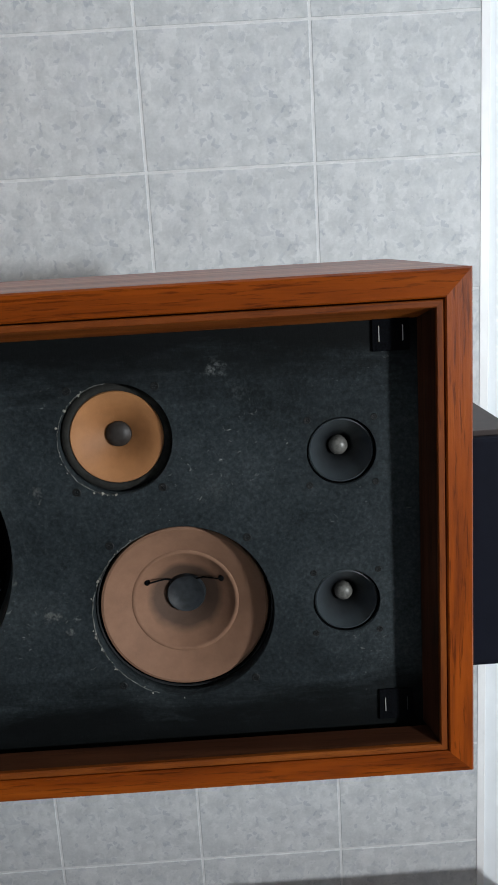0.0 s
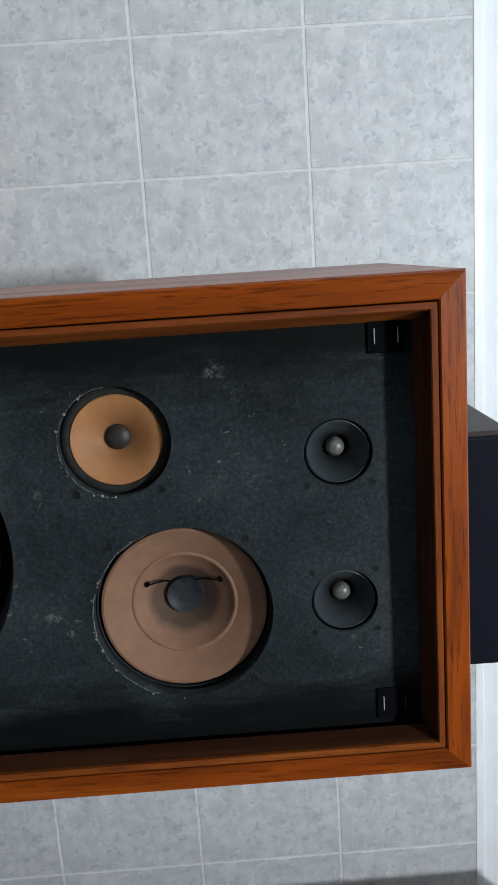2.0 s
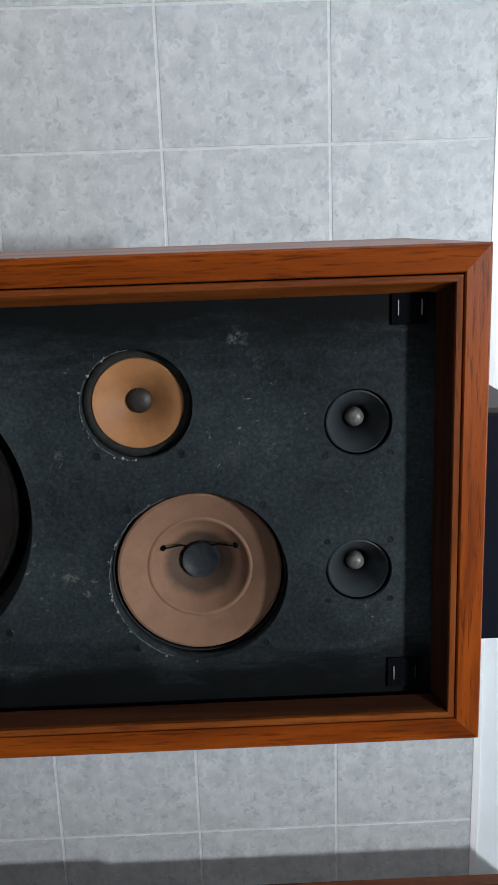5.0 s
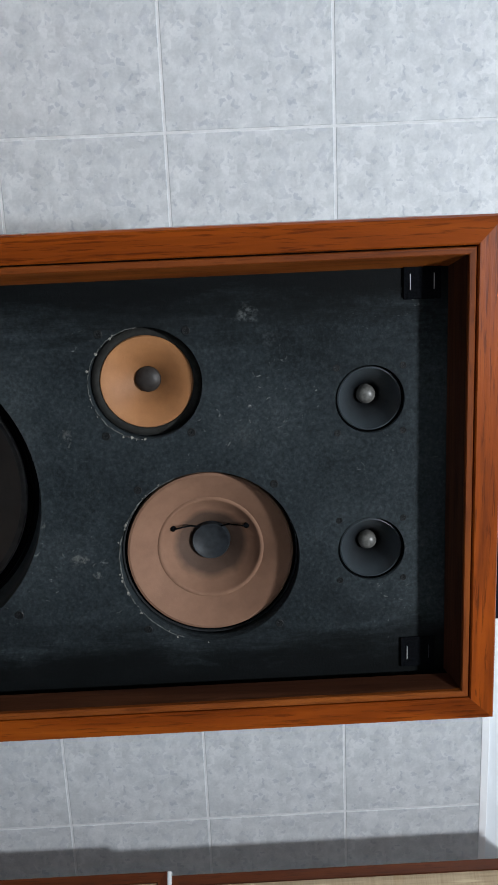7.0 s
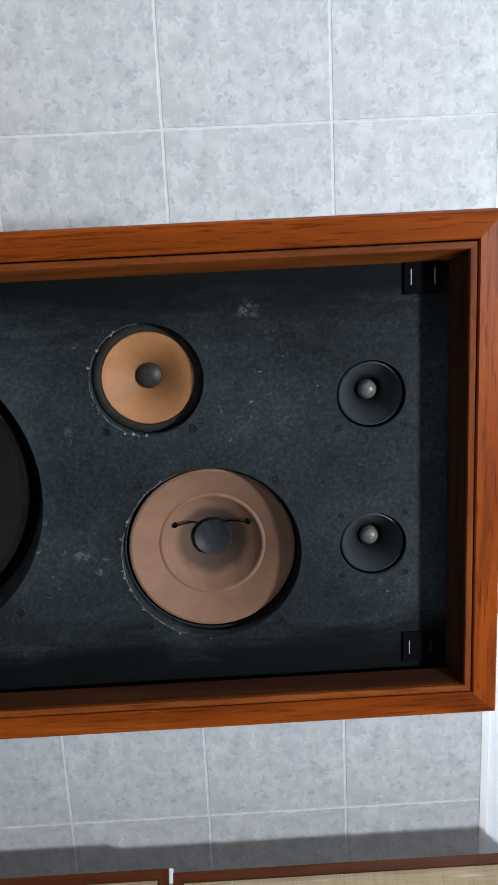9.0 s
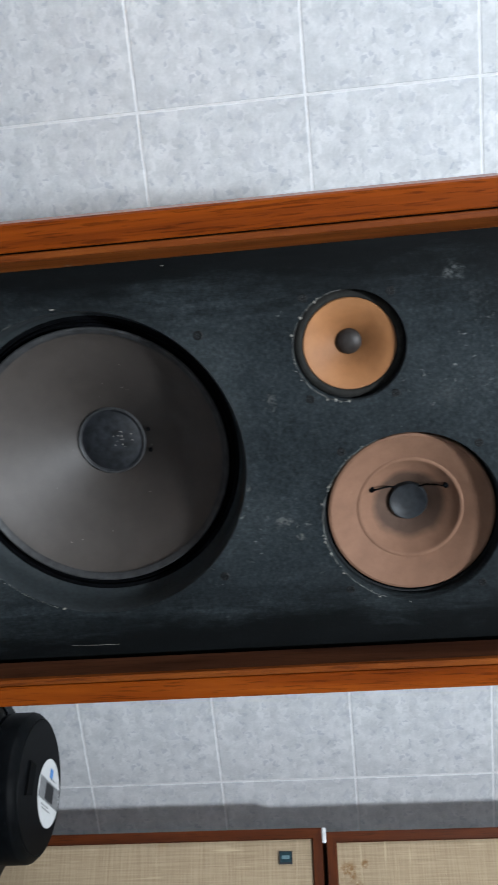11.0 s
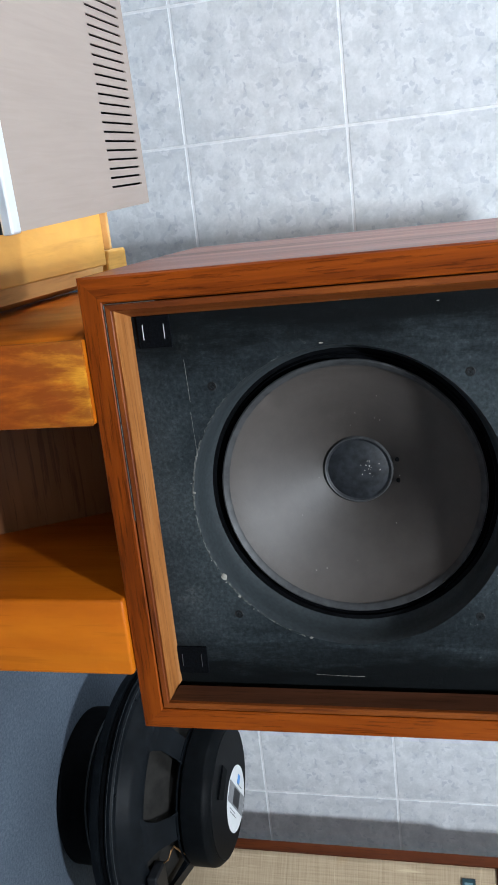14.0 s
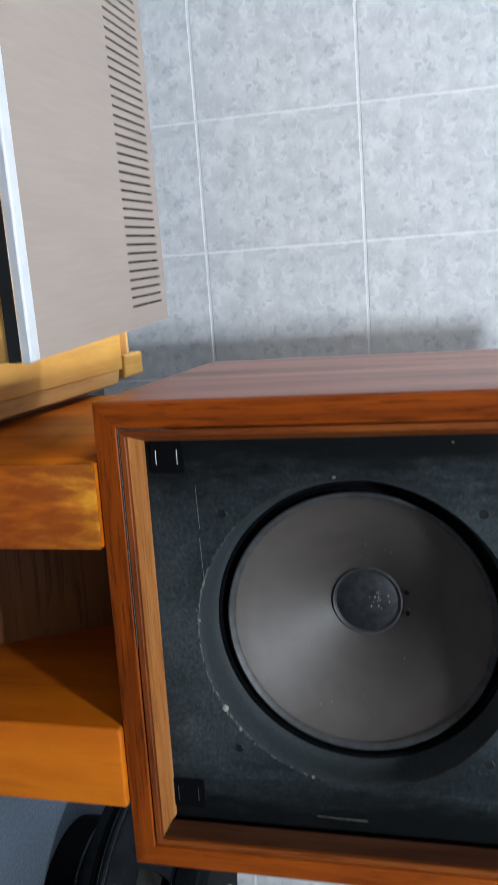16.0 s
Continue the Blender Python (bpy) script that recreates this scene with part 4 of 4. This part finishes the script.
def loose_woofers():
    c = (0.828, 0.497)
    low = thing("loose_woofer", (*c, 0), "black loose woofer lying magnet down on the carpet", "woofer", "loose woofers")
    part("magnet", lathe([(0, 0), (0.113, 0), (0.118, 0.004), (0.119, 0.03), (0.117, 0.046), (0.111, 0.05), (0, 0.05)], "z", 72), rubber, low, "black magnet cover", True)
    part("basket", lathe([(0.1, 0.0505), (0.118, 0.051), (0.15, 0.072), (0.172, 0.084), (0.1865, 0.086), (0.188, 0.09), (0.188, 0.0975), (0.15, 0.0985), (0.12, 0.09), (0.1, 0.0505)], "z", 80), black_iron, low, "", True)
    part("edge_ring", lathe([(0.12, 0.0475), (0.1205, 0.049), (0.12, 0.0505), (0.111, 0.0506)], "z", 72), raw_edge, low, "thin bright edge", True)
    w = thing("loose_woofer", (*c, 0.0995), "black loose woofer lying face down with its magnet up", "woofer", "loose woofers")
    basket(w, 6, 0.379)
    mg = part("magnet", lathe([(0, 0.0885), (0.1045, 0.0885), (0.108, 0.092), (0.108, 0.121), (0.107, 0.1245), (0.1, 0.1325), (0.0975, 0.134), (0.0962, 0.1332), (0.095, 0.135), (0.0, 0.1355)], "z", 80), magnet_black, w, "thick black magnet cover", True)
    ux, uy = 0.8, 0.6
    dx, dy = 0.038 * ux, 0.038 * uy
    part("label", lathe([(0.0, 0.1362), (0.05, 0.1362), (0.05, 0.1356), (0, 0.1356)], "z", 48, c=(dx, dy, 0)), paper_white, mg, "round white paper label")

    def print_bar(u0, u1, v0, v1, mat, label):
        """A bar on the label; u runs away from the front, v across."""
        bm = prism([(u0, v0), (u1, v0), (u1, v1), (u0, v1)], 0.1363, 0.1367 if mat is label_grey else 0.137, 2)
        for v in bm.verts:
            u, q = v.co.x, v.co.y
            v.co.x, v.co.y = dx + u * ux + q * uy, dy + u * uy - q * ux
        part("label_print", bm, mat, mg, label)
    print_bar(-0.0465, 0.0465, -0.0155, 0.0155, label_grey, "broad grey band of print")
    print_bar(-0.018, 0.018, -0.0125, 0.0125, black_plastic, "black block of print")
    print_bar(-0.006, 0.006, -0.036, -0.022, paper_blue, "blue mark")
    print_bar(-0.03, 0.004, 0.021, 0.0225, label_grey, "fine line of print")
    print_bar(-0.026, 0.012, 0.0255, 0.027, label_grey, "fine line of print")
    print_bar(-0.002, 0.024, -0.0225, -0.021, label_grey, "fine line of print")
    hb = prism([(-0.062, -0.02), (-0.038, -0.02), (-0.038, 0.024), (-0.062, 0.03)], 0.1356, 0.138, 2)
    for v in hb.verts:
        u, q = v.co.x, v.co.y
        v.co.x, v.co.y = u * ux + q * uy, u * uy - q * ux
    part("vent_block", hb, rubber, mg, "small raised block")
    part("terminal", box((0.03, -0.158, 0.05), (0.085, -0.12, 0.066), 0.003), black_plastic, w, "black terminal strip")
    part("terminal_stud", lathe([(0, 0.07), (0.003, 0.069), (0.0035, 0.066), (0, 0.066)], "z", 12), steel, w, "", True, (0.06, -0.142, 0))
    part("clip", box((0.088, -0.12, 0.062), (0.098, -0.112, 0.07), 0.002), red_plastic, w, "red clip")
    part("lead", tube([(0.03, -0.125, 0.066), (0.02, -0.13, 0.075), (0.008, -0.124, 0.08), (0.012, -0.112, 0.079), (0.03, -0.1, 0.083), (0.05, -0.085, 0.087)], 0.0013, 8), copper, w, "braided copper lead", True)


magnet_black = painted("magnet_black", (0.0022, 0.0028, 0.0034), 0.5, 0.2, 90, 0, 0.08, 0.05)
cone_back_paper = painted("cone_back_paper", (0.0135, 0.0125, 0.011), 0.8, 0.2, 60, 0, 0.1, 0.15)
loose_woofers()


# ---- two more loudspeakers with cloth grilles, stacked ----
GW, GH, GD = 0.376, 0.646, 0.2
G_AT, G_TURN = (1.031, 0.634), -43


def grille_speaker(z, top):
    """Front-left lower corner at the origin, front towards -y."""
    s = thing("grille_speaker", (G_AT[0] + (0.009 if top else 0), G_AT[1], z), "closed loudspeaker with a dark wooden frame and beige woven grille", "loudspeaker", "stacked loudspeakers")
    part("cabinet", box((0.002, 0.012, 0), (GW - 0.002, GD, GH), 0.001), teak[2], s, "dark wooden case")
    prof = [(0, 0.012), (0, 0.001), (0.001, 0), (0.015, 0), (0.017, 0.003), (0.017, 0.012)]
    for sd in ("left", "right", "bottom", "top"):
        part("frame", frame_piece(prof, sd, 0, GW, 0, GH), teak[2 if sd in ("left", "right") else 0], s)
    part("grille_cloth", box((0.0165, 0.0065, 0.0165), (GW - 0.0165, 0.0115, GH - 0.0165)), cloth[1 if top else 0], s, "beige woven slub cloth with brown stains" if top else "beige woven slub cloth")
    if not top:
        bd = part("badge", box((0.0345, 0.003, GH - 0.073), (0.0545, 0.0065, GH - 0.051), 0.001), badge_blue, s, "small dark blue badge")
        x0, x1, z0, z1 = 0.0345, 0.0545, GH - 0.073, GH - 0.051
        rim = box((x0, 0.0022, z0), (x1, 0.003, z0 + 0.0018))
        for a, b in (((x0, 0.0022, z1 - 0.0014), (x1, 0.003, z1)), ((x0, 0.0022, z0 + 0.0018), (x0 + 0.0014, 0.003, z1 - 0.0014)), ((x1 - 0.003, 0.0022, z0 + 0.0018), (x1, 0.003, z1 - 0.0014))):
            box(a, b, bm=rim)
        part("badge_rim", rim, dull_steel, bd, "thin worn metal rim")
        part("badge_mark", box((0.041, 0.0024, GH - 0.0685), (0.0465, 0.003, GH - 0.0555)), badge_pale, bd, "pale bar")
    s.rotation_euler = (0, 0, radians(G_TURN))
    return s


grille_speaker(0.0, False)
grille_speaker(0.653, True)
pads = [(0.012, 0.012), (0.36, 0.012), (0.012, 0.185), (0.36, 0.185)]
for px, py in pads:
    m = Matrix.Translation((*G_AT, 0.646)) @ pose(0, 0, 0, 0, 0, G_TURN)
    f = plain("foam_pad", box((-0.012, -0.012, 0), (0.012, 0.012, 0.007), 0.002), paper_white, "small white foam spacer between the stacked loudspeakers", "spacer", "thing")
    f.matrix_world = m @ Matrix.Translation((px, py, 0))
    del f["kind"]

# ---- wall tiles ----
tile_bm = box((0.0015, 0, 0.0015), (PITCH_X - 0.0015, 0.009, PITCH_Z - 0.0015), 0.0012, 1)
tile_me = bpy.data.meshes.new("tile")
tile_bm.to_mesh(tile_me)
tile_bm.free()
tile_me.materials.append(tile_mat)
for i in range(-8, 12):
    for j in range(-1, 4):
        o = new("tile", tile_me)
        o.parent = wall_n
        z = TILE_Z0 + j * PITCH_Z
        o.location = (i * PITCH_X, 0, z)
